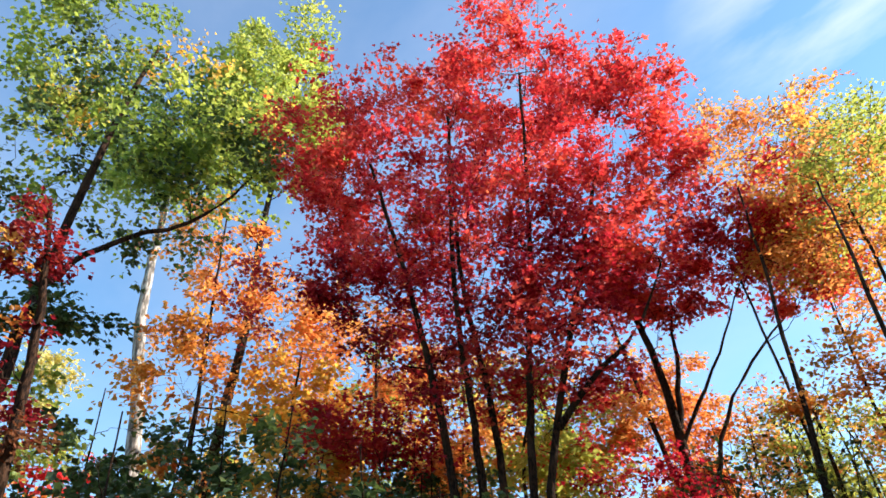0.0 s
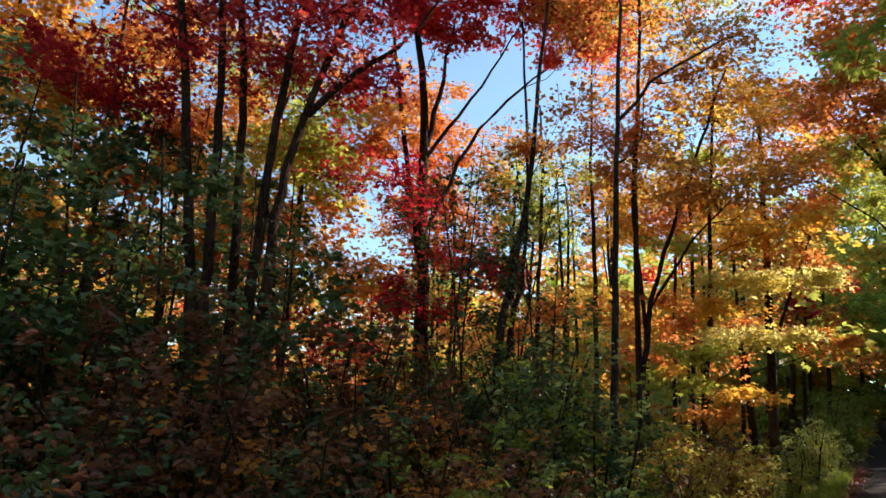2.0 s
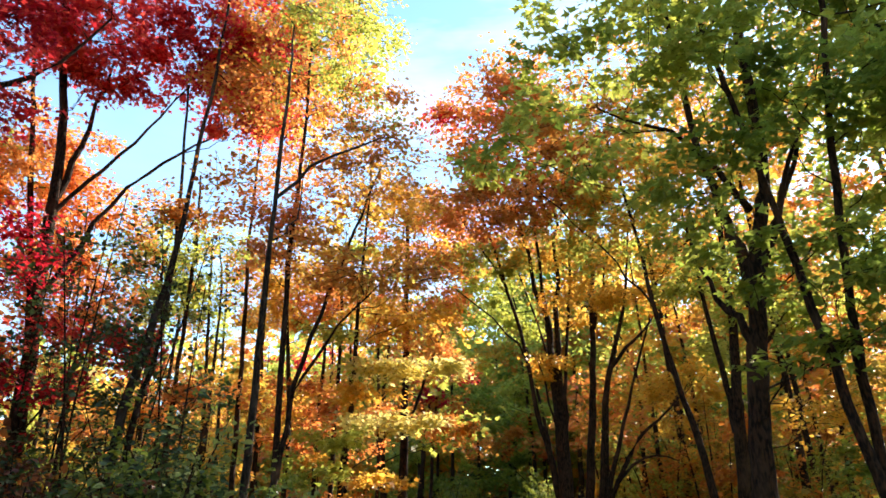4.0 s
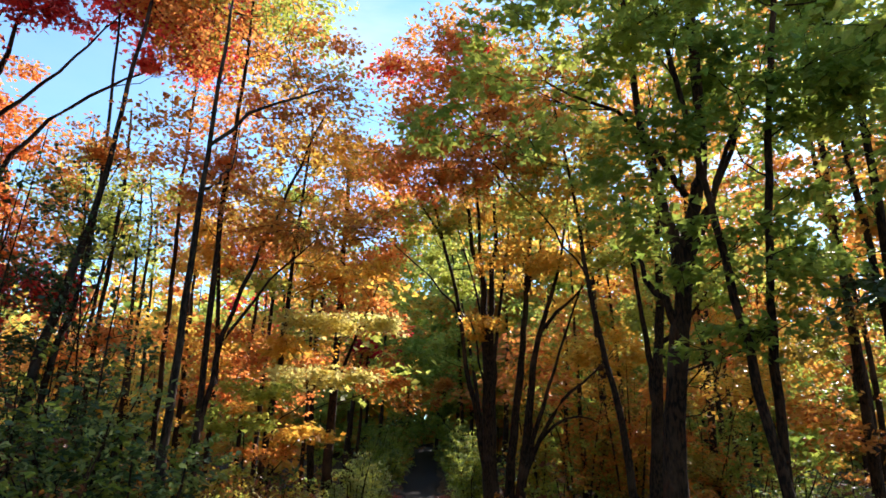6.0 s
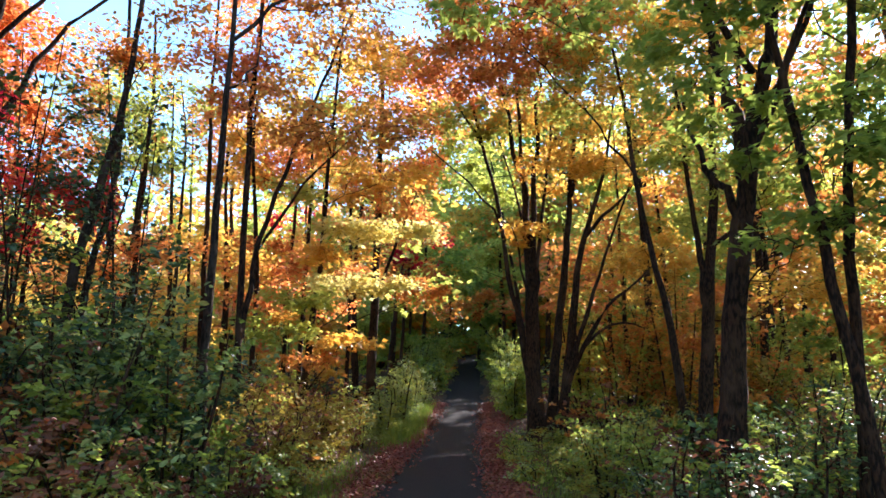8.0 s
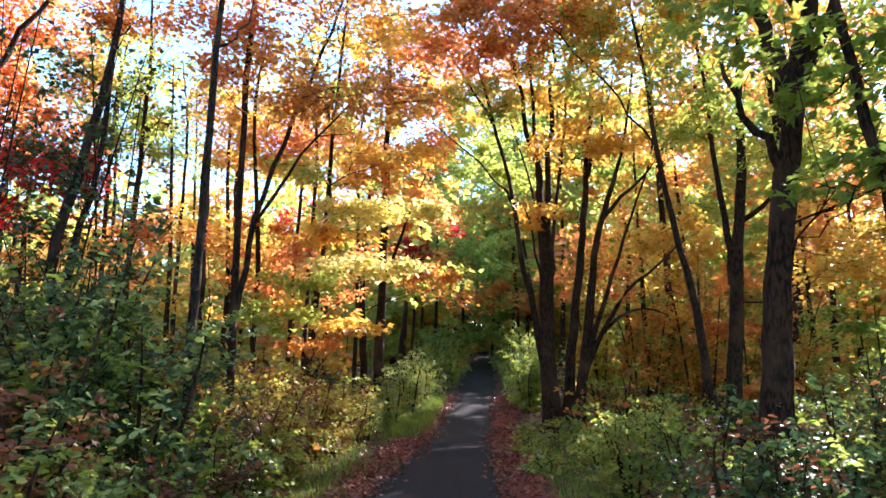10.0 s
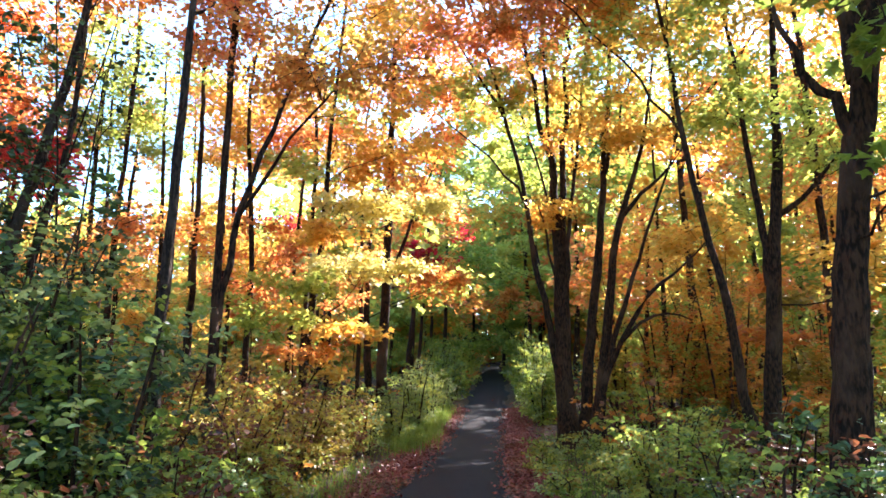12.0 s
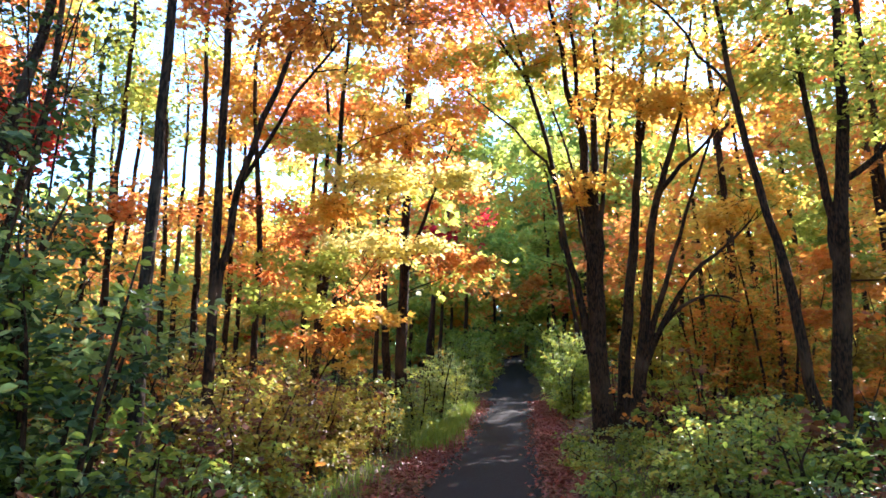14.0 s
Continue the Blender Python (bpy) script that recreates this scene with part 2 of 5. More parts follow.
def unit(v):
    return v / (np.linalg.norm(v, axis=1, keepdims=True) + 1e-9)


def leaf_quads(centres, size, flat=0.55, wide=0.95, droop=0.25, fine=False, heading=None, lobed=False):
    """Folded leaf blades, one round each centre, most of them lying rather level: pointed, egg-shaped (fine) or three-lobed (lobed)."""
    n = len(centres)
    if heading is None:
        turn = rng.uniform(0, 2 * np.pi, n)
        heading = np.stack([np.cos(turn), np.sin(turn), np.zeros(n)], 1)
    ahead = unit(heading + np.stack([np.zeros(n), np.zeros(n), rng.normal(-droop, 0.35, n)], 1))
    nor = rng.normal(0, flat, (n, 3)) + [0, 0, 1]
    side = unit(np.cross(ahead, nor))
    up = np.cross(side, ahead)
    s = size * rng.uniform(0.6, 1.3, (n, 1))
    w = s * wide * rng.uniform(0.35, 0.55, (n, 1))
    fold = up * s * rng.uniform(-0.05, 0.2, (n, 1))
    base, tip = centres - ahead * s * 0.5, centres + ahead * s * 0.5 - up * s * rng.uniform(0, 0.2, (n, 1))
    if lobed:
        # three points with a notch between them, folded along the midrib
        lobe, notch = centres + ahead * s * rng.uniform(-0.02, 0.16, (n, 1)) + fold, centres + ahead * s * 0.06 + fold * 0.4
        v = np.stack([base, lobe + side * w * 1.15, notch + side * w * 0.42, tip, notch - side * w * 0.42, lobe - side * w * 1.15], 1).reshape(-1, 3)
    elif fine:
        # an egg-shaped blade in two halves, folded along its midrib
        low, high = centres - ahead * s * 0.3 + fold, centres + ahead * s * rng.uniform(0.1, 0.22, (n, 1)) + fold
        v = np.stack([base, low + side * w * 0.85, high + side * w * 0.8, tip, high - side * w * 0.8, low - side * w * 0.85], 1).reshape(-1, 3)
    else:
        mid = centres - ahead * s * rng.uniform(-0.05, 0.12, (n, 1)) + fold
        v = np.stack([base, mid + side * w, tip, mid - side * w], 1).reshape(-1, 3)
        return v, np.arange(4 * n).reshape(-1, 4)
    k = 6 * np.arange(n)[:, None]
    return v, np.concatenate([k + [0, 1, 2, 3], k + [0, 3, 4, 5]])


def sprays(centre, radii, count, axis, tuft=13, spread=0.2, level=0.4, rise=0.15):
    """Boughs strewn unevenly through an egg-shaped space, each a fan of twigs that point away from the stem, the leaves set along them.
    Gives the boughs' roots, the twigs' ends (root, tip) and the leaves with their headings."""
    centre, radii = np.asarray(centre, float), np.asarray(radii, float)
    m = int(np.clip(count / 140, 5, 130))
    d = unit(rng.normal(0, 1, (m, 3)))
    bough = centre + d * rng.uniform(0.05, 1, (m, 1)) ** 0.45 * radii * 0.95
    reach = np.clip(np.mean(radii[:2]) * np.clip(2.4 / m ** 0.4, 0.38, 0.75), 0.33, 1.6) * rng.uniform(0.6, 1.4, (m, 1))
    out = unit((bough - axis) * [1, 1, 0] + rng.normal(0, 0.35, (m, 3)) * [1, 1, 0] + d * [0.4, 0.4, 0])
    out[:, 2] = rise * rng.uniform(0.4, 1.5, m)
    root = bough - unit(out) * reach * 0.6
    k = max(2 * m, count // tuft)
    own = rng.integers(0, m, k)
    along = rng.uniform(0, 1, (k, 1))
    start = root[own] + unit(out[own]) * reach[own] * along * 0.9
    fan = unit(out[own] + np.cross(out[own], [0, 0, 1.0]) * rng.normal(0, 0.9, (k, 1)) + rng.normal(0, 1, (k, 3)) * [0.2, 0.2, 0.8 * level])
    span = reach[own] * rng.uniform(0.45, 1.1, (k, 1)) * (1.15 - 0.5 * along)
    tip = start + fan * span
    tip[:, 2] -= 0.1 * span[:, 0]
    pick = rng.integers(0, k, count)
    u = rng.uniform(0.12, 1.05, (count, 1)) ** 0.8
    flank = unit(np.cross(fan, [0, 0, 1.0]))[pick] * rng.choice([-1.0, 1.0], (count, 1))
    cen = start[pick] + (tip - start)[pick] * u + flank * rng.uniform(0.1, 1, (count, 1)) * spread * 0.65 + rng.normal(0, 1, (count, 3)) * spread * [0.32, 0.32, 0.65 * level]
    cen[:, 2] -= 0.06 * span[pick][:, 0] * u[:, 0] ** 2
    return root, start, tip, cen, unit(fan[pick] + flank * rng.uniform(0.3, 1.4, (count, 1)))


def thing(name, x, y, z, label, category, group=""):
    ob = new(name)
    ob.location = (x, y, z)
    ob.empty_display_size = 0.3
    return tagged(ob, label, category, group)


def tree(name, label, stems, blobs, bark=BARK, size=0.09, group="", twigs=16, tuft=13, spread=0.19, level=0.5, limbs=(), dense=2.6, taper=0.85, fine=False, lobed=False, rise=0.15):
    """stems: (points from the ground up, radius below, radius above). blobs: (centre, radii, number of leaves, material)."""
    global rng
    x, y, z = stems[0][0][0]
    outer, rng = rng, np.random.default_rng(int(abs(x * 1013 + y * 7919 + len(blobs) * 31 + blobs[0][2])))
    root = thing(name, x, y, z, label, "tree", group)
    lines, main = [], None
    for pts, r0, r1 in stems:
        n = max(10, int(np.linalg.norm(np.subtract(pts[-1], pts[0])) * 2.6))
        line = smooth_line(pts, n)
        line[1:-1] += rng.normal(0, min(r0 * 0.14, 0.01), (n - 2, 3)) * [1, 1, 0]
        t = np.linspace(0, 1, n)
        rad = r0 + (r1 - r0) * t ** taper
        grounded = pts[0][2] < height(pts[0][0], pts[0][1]) + 0.4
        if grounded:
            rad *= 1 + 0.45 * np.exp(-(line[:, 2] - line[0, 2]) / (1.6 * r0 + 0.03))
            line[0, 2] -= 0.15
        v, f = tube(line, rad, 10 if r0 > 0.06 else 7)
        wood = mesh_object("trunk" if len(stems) == 1 else "stem", v, f, [bark], root, smooth=True)
        main = main or wood
        lines.append((line, rad))
    for pts, r0, r1 in limbs:
        n = max(8, int(np.linalg.norm(np.subtract(pts[-1], pts[0])) * 3))
        line = smooth_line(pts, n)
        line[1:-1] += rng.normal(0, 0.025, (n - 2, 3))
        rad = np.linspace(r0, r1, n)
        v, f = tube(line, rad, 7)
        mesh_object("limb", v, f, [bark], main, smooth=True)
        lines.append((line, rad))
    nodes, rads = np.concatenate([a for a, _ in lines]), np.concatenate([b for _, b in lines])
    twig, leaves, slots, mats = [], [], [], []
    for centre, radii, count, mat in blobs:
        count = int(count * dense)
        i = int(np.argmin(np.linalg.norm(nodes - centre, axis=1)))
        boughs, start, tip, cen, heading = sprays(centre, radii, count, nodes[i], tuft, spread, level, rise)
        v, f = leaf_quads(cen, size, fine=fine, heading=heading, lobed=lobed)
        if mat not in mats:
            mats.append(mat)
        leaves.append((v, f))
        slots.append(np.full(len(f), mats.index(mat)))
        for q in boughs[: max(3, int(twigs * 0.06 * len(boughs)))]:
            # a branch leaves the wood below its bough and bends outwards
            gap = np.linalg.norm((nodes - q) * [1, 1, 0.6], axis=1) + np.where(nodes[:, 2] > q[2] - 0.15, 1.5, 0)
            i = int(np.argmin(gap * rng.uniform(1, 1.25, len(gap))))
            a = nodes[i]
            span = np.linalg.norm(q - a)
            mid = a * 0.5 + q * 0.5 + [*rng.normal(0, 0.06 * span, 2), -0.06 * span + rng.normal(0, 0.05 * span)]
            line = smooth_line([a, mid, q], 5 if span < 2 else 7)
            line[1:-1] += rng.normal(0, 0.025, (len(line) - 2, 3))
            r = min(rads[i] * 0.6, 0.008 + 0.006 * span)
            twig.append(tube(line, np.linspace(r, 0.005, len(line)), 4 if span > 2 else 3))
            nodes, rads = np.concatenate([nodes, line[1:]]), np.concatenate([rads, np.linspace(r, 0.006, len(line))[1:]])
        if twigs > 12:
            # every third twig of the nearer crowns
            for a, b in zip(start[::3], tip[::3]):
                twig.append(tube(np.stack([a, a * 0.4 + b * 0.6 + [0, 0, 0.03], b]), np.array([0.006, 0.004, 0.002]), 3))
    if twig:
        v, f = joined(twig)
        tagged(mesh_object("branchwork", v, f, [bark], root, smooth=True), kind="stuff")
    if leaves:
        v, f = joined(leaves)
        mesh_object("crown", v, f, mats, root, np.concatenate(slots))
    rng = outer
    return root


def shrub(label, x, y, tall, wide, count, mats, size=0.075, group="", stems=9, deep=None, droop=0.25, name="shrub", low=0.15, tuft=14, bark=BARK, fine=False):
    """Several thin stems from the ground with leaves from knee height up."""
    global rng
    z = float(height(x, y))
    outer, rng = rng, np.random.default_rng(int(abs(x * 1013 + y * 7919 + count)))
    root = thing(name, x, y, z, label, "shrub", group)
    deep, lines = deep or wide, []
    for _ in range(stems):
        a = rng.uniform(0, 2 * np.pi)
        r = rng.uniform(0.3, 1.0)
        top = np.array([x + math.cos(a) * wide * r, y + math.sin(a) * deep * r, z + tall * rng.uniform(0.65, 1.0)])
        foot = np.array([x + math.cos(a) * 0.2 * wide * r, y + math.sin(a) * 0.2 * deep * r, z - 0.08])
        mid = foot * 0.45 + top * 0.55 + [*rng.normal(0, 0.08, 2), 0.12 * tall]
        line = smooth_line([foot, mid, top], 8)
        v, f = tube(line, np.linspace(0.012 + 0.006 * tall, 0.004, 8), 5)
        mesh_object("stem", v, f, [bark], root, smooth=True)
        lines.append(line)
    lines = np.array(lines)
    share = int(count * 1.9) // len(mats)
    parts, slots = [], []
    for i, m in enumerate(mats):
        # each stem keeps mostly to one colour
        k = max(4, share // tuft)
        s = np.where(rng.uniform(0, 1, k) < 0.75, (i + len(mats) * rng.integers(0, stems, k)) % stems, rng.integers(0, stems, k))
        t = lines[s, rng.integers(2, lines.shape[1], k)] + rng.normal(0, 1, (k, 3)) * [0.25 * wide, 0.25 * deep, 0.07 * tall]
        t[:, 2] -= rng.uniform(0, 1, k) ** 2 * (1 - low) * (t[:, 2] - z)
        way = unit((t - [x, y, z + 0.2]) * [1, 1, 0.3] + rng.normal(0, 0.4, (k, 3)) * [1, 1, 0.4])
        pick = rng.integers(0, k, share)
        flank = unit(np.cross(way, [0, 0, 1.0]))[pick] * rng.choice([-1.0, 1.0], (share, 1))
        cen = t[pick] + way[pick] * rng.uniform(-0.5, 0.5, (share, 1)) * 0.38 + flank * rng.uniform(0.2, 1, (share, 1)) * size * 0.9 + rng.normal(0, 0.025, (share, 3))
        cen[:, 2] = np.maximum(cen[:, 2], height(cen[:, 0], cen[:, 1]) + 0.04)
        parts.append(leaf_quads(cen, size, 0.6, 0.7 if fine else 0.9, droop, fine, unit(way[pick] * 0.6 + flank)))
        slots.append(np.full(len(parts[-1][1]), i))
    v, f = joined(parts)
    mesh_object("foliage", v, f, mats, root, np.concatenate(slots))
    rng = outer
    return root


def foot(x, y):
    return (x, y, float(height(x, y)))


# ---- ground and track ----
def strip(xs, ys, lift=0.0):
    x, y = np.meshgrid(xs, ys, indexing="ij")
    v = np.stack([x, y, height(x, y) + lift], -1).reshape(-1, 3)
    i, j = np.meshgrid(np.arange(len(xs) - 1), np.arange(len(ys) - 1), indexing="ij")
    w = len(ys)
    return v, np.stack([i * w + j, (i + 1) * w + j, (i + 1) * w + j + 1, i * w + j + 1], -1).reshape(-1, 4)


xs = np.concatenate([[-900, -300, -120, -60], np.arange(-40, 40.1, 0.8), [60, 120, 300, 900]])
ys = np.concatenate([[-400, -120, -40], np.arange(-16, 70.1, 0.8), [90, 140, 300, 800]])
v, f = strip(xs, ys)
tagged(mesh_object("ground", v, f, [FLOOR], smooth=True), "forest floor under brown leaf litter", "ground", kind="structure")

# along the track: y, its middle, its half width
ROAD = ((-10, 0, 11, 14, 17, 23, 28, 38, 50, 70), (-0.38, -0.38, -0.37, -0.27, -0.18, 0.0, 0.08, 0.24, 0.33, 0.4), (0.95, 0.95, 0.86, 0.76, 0.71, 0.68, 0.68, 0.7, 0.66, 0.6))
ty = np.arange(-8, 64, 0.25)
edge = 0.1 * np.sin(ty * 0.9) + 0.06 * np.sin(ty * 2.3 + 1)
cross = np.linspace(-1, 1, 15)
tx, half = np.interp(ty, ROAD[0], ROAD[1]), np.interp(ty, ROAD[0], ROAD[2])
X = tx[None] + cross[:, None] * half[None] + np.sign(cross)[:, None] * (np.abs(cross)[:, None] > 0.95) * edge[None]
Y = np.broadcast_to(ty, X.shape)
Z = height(X, Y) + 0.035 - 0.03 * np.abs(cross[:, None]) ** 6 - 0.018 * np.exp(-((np.abs(cross[:, None]) - 0.5) / 0.16) ** 2) + 0.006 * np.sin(X * 23 + Y * 17) * np.sin(Y * 9)
i, j = np.meshgrid(np.arange(14), np.arange(len(ty) - 1), indexing="ij")
w = len(ty)
f = np.stack([i * w + j, (i + 1) * w + j, (i + 1) * w + j + 1, i * w + j + 1], -1).reshape(-1, 4)
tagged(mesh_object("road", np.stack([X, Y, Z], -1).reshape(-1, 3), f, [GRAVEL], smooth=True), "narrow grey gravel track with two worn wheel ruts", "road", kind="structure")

# ---- the big trees, from the start of the walk on ----
tree("red_maple", "tall scarlet maple with several slender dark stems, in full autumn colour", [
    ([foot(-7.3, 6.3), (-7.55, 6.15, 2.8), (-7.87, 5.68, 6.5), (-8.1, 5.3, 8.7), (-8.6, 4.8, 11.5)], 0.11, 0.03),
    ([foot(-7.3, 6.45), (-7.44, 6.26, 2.8), (-7.51, 6.18, 5.2), (-7.64, 6.0, 8.5), (-7.7, 6.1, 13)], 0.12, 0.03),
    ([foot(-7.4, 6.8), (-7.46, 6.71, 3.0), (-7.58, 6.56, 6.3), (-7.8, 6.3, 8.7), (-8.0, 6.4, 12)], 0.10, 0.03),
    ([foot(-7.0, 6.75), (-6.95, 6.82, 2.9), (-6.86, 6.92, 5.1), (-6.29, 7.45, 8.0), (-5.6, 8.0, 11)], 0.12, 0.03),
    ([foot(-7.15, 6.6), (-7.08, 6.68, 2.9), (-6.99, 6.78, 6.2), (-6.74, 7.04, 9.3), (-6.6, 7.3, 14)], 0.11, 0.03)],
    [((-7.1, 7.2, 13.5), (2.2, 2.2, 2.2), 6200, RED), ((-5.2, 8.3, 11.3), (1.6, 1.6, 1.9), 3600, RED),
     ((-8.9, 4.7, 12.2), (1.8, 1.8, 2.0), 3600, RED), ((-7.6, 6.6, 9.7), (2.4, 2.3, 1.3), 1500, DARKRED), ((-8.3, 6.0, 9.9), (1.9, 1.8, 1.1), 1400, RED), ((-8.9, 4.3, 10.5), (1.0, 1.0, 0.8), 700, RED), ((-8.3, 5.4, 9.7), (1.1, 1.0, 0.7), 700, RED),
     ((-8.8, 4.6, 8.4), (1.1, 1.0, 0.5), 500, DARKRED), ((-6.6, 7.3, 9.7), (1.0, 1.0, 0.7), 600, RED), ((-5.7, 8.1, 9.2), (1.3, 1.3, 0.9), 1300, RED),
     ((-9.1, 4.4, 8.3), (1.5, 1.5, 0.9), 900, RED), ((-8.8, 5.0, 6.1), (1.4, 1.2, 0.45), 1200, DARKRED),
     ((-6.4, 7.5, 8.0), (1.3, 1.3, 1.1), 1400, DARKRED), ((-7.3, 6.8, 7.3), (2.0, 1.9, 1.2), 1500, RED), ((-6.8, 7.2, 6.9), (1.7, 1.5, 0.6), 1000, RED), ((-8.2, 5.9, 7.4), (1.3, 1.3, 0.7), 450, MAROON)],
    limbs=[([(-6.72, 7.05, 5.8), (-6.2, 7.5, 6.6), (-5.7, 7.95, 7.2), (-5.2, 8.4, 8.4)], 0.06, 0.015)], twigs=15, size=0.1, dense=2.1, lobed=True, rise=0.6, taper=0.6)

tree("red_maple", "single-trunked crimson maple with a bare lower trunk and low red sprays", [
    ([foot(-7.15, 11.05), (-7.21, 11.02, 3.1), (-7.31, 10.96, 5.5), (-7.38, 10.91, 7.9), (-7.66, 10.7, 10.2), (-7.7, 10.6, 11.5)], 0.15, 0.04)],
    [((-6.8, 10.6, 9.9), (1.2, 1.2, 1.1), 2600, RED), ((-5.2, 11.4, 10.5), (1.6, 1.3, 1.2), 2600, RED), ((-5.1, 11.4, 9.8), (1.5, 1.2, 1.0), 900, RED), ((-4.4, 11.8, 10.2), (1.0, 1.0, 0.9), 900, ORANGE),
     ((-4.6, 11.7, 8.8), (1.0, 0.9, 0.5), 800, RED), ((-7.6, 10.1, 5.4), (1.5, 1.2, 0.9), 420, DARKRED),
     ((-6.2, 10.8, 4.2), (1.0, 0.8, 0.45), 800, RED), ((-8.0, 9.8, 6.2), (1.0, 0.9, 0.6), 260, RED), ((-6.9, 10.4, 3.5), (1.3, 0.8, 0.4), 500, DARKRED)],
    limbs=[([(-7.31, 10.96, 6.9), (-7.1, 11.1, 8.2), (-6.9, 11.2, 9.8)], 0.07, 0.02),
           ([(-7.2, 11.0, 5.2), (-6.59, 11.41, 6.9), (-5.66, 11.91, 8.2), (-4.9, 12.2, 8.9)], 0.05, 0.012),
           ([(-7.3, 10.95, 6.6), (-6.4, 11.3, 8.0), (-5.6, 11.6, 9.4)], 0.045, 0.012)], lobed=True, size=0.11, dense=1.9, rise=0.4)

tree("slim_maple", "thin leaning maple with sparse orange leaves high up", [
    ([foot(-5.2, 10.1), (-5.08, 10.07, 2.9), (-4.77, 10.23, 4.9), (-4.58, 10.32, 7.1), (-4.4, 10.4, 10.5)], 0.09, 0.02),
    ([foot(-5.2, 10.5), (-5.15, 10.57, 3.0), (-5.0, 10.68, 4.0), (-4.95, 10.72, 6.0), (-5.2, 10.9, 9.0)], 0.06, 0.02)],
    [((-4.4, 10.9, 9.2), (1.0, 1.0, 0.9), 450, RUST), ((-4.2, 10.2, 6.2), (1.1, 0.9, 0.4), 420, RUST), ((-4.9, 10.6, 3.0), (0.8, 0.8, 1.1), 250, OAK),
     ((-5.4, 10.3, 4.6), (0.9, 0.8, 1.2), 200, OAK)], GREYBARK, size=0.075, rise=0.4)

tree("slim_maple", "straight slender maple with golden green crown", [
    ([foot(-3.09, 9.63), (-3.07, 9.61, 1.98), (-3.01, 9.54, 4.47), (-2.86, 9.39, 7.24), (-2.82, 9.37, 8.9)], 0.075, 0.012)],
    [((-3.1, 10.0, 9.6), (1.3, 1.3, 1.2), 80, GOLD), ((-3.2, 10.0, 9.4), (1.3, 1.3, 1.2), 260, ORANGE), ((-2.2, 10.4, 9.2), (1.1, 1.1, 1.3), 450, LIME), ((-2.6, 10.2, 8.0), (1.4, 1.3, 0.8), 420, ORANGE), ((-1.7, 9.9, 6.9), (0.8, 0.6, 0.25), 160, RUST)],
    GREYBARK, limbs=[([(-2.93, 9.48, 5.95), (-2.4, 9.7, 6.6), (-1.6, 9.9, 7.0), (-1.2, 10.0, 7.1)], 0.03, 0.008), ([(-2.95, 9.5, 5.3), (-2.7, 9.6, 5.6), (-2.5, 9.6, 6.6)], 0.02, 0.006)], size=0.068, dense=3.5, rise=0.4)

tree("slim_maple", "slender forked maple with golden and russet foliage", [
    ([foot(-3.25, 11.35), (-3.25, 11.35, 1.8), (-3.25, 11.3, 5.6), (-3.05, 11.0, 7.3), (-3.0, 11.0, 10)], 0.07, 0.02)],
    [((-2.4, 11.6, 7.4), (1.5, 1.3, 1.6), 700, ORANGE), ((-2.2, 11.7, 7.0), (1.5, 1.3, 1.4), 450, GOLD), ((-3.3, 11.2, 9.2), (1.4, 1.3, 1.6), 550, GOLD), ((-2.9, 11.3, 9.0), (1.2, 1.2, 1.4), 250, LIME), ((-1.6, 10.2, 5.0), (1.1, 0.9, 0.3), 520, RUST),
     ((-3.6, 11.0, 6.2), (0.8, 0.8, 0.9), 600, ORANGE)],
    limbs=[([(-3.23, 11.38, 2.2), (-2.99, 11.48, 4.0), (-2.32, 11.72, 6.0), (-1.8, 11.8, 7.6)], 0.05, 0.015),
           ([(-3.1, 11.4, 3.4), (-2.4, 11.0, 4.3), (-1.5, 10.3, 4.9)], 0.03, 0.01)], size=0.07, dense=3.3)

tree("sugar_maple", "young golden maple with pale yellow sunlit lower sprays", [
    ([foot(-3.1, 14.6), (-2.99, 14.65, 1.8), (-2.8, 14.7, 3.8), (-2.75, 14.71, 5.3), (-2.62, 14.75, 7.3), (-2.5, 14.8, 9.5)], 0.085, 0.02)],
    [((-2.1, 14.7, 6.3), (1.6, 1.2, 1.8), 2000, GOLD), ((-2.6, 14.6, 5.2), (1.2, 1.0, 0.8), 500, LIME), ((-1.25, 14.05, 4.35), (0.9, 0.6, 0.16), 850, PALE), ((-2.1, 13.9, 4.4), (0.6, 0.5, 0.12), 300, PALE), ((-1.95, 13.9, 3.35), (1.0, 0.6, 0.16), 950, PALE),
     ((-2.7, 13.7, 3.0), (0.7, 0.5, 0.2), 400, LIME), ((-2.4, 13.8, 3.9), (0.8, 0.5, 0.2), 450, GOLD), ((-2.2, 13.6, 2.2), (0.8, 0.5, 0.15), 350, GOLD), ((-2.7, 13.5, 1.9), (0.7, 0.5, 0.12), 220, RUST),
     ((-3.4, 14.0, 2.6), (0.8, 0.6, 0.3), 350, LIME), ((-2.6, 14.8, 8.5), (1.4, 1.4, 1.2), 1000, GOLD)], spread=0.3, level=0.3, size=0.115, dense=1.25, lobed=True)

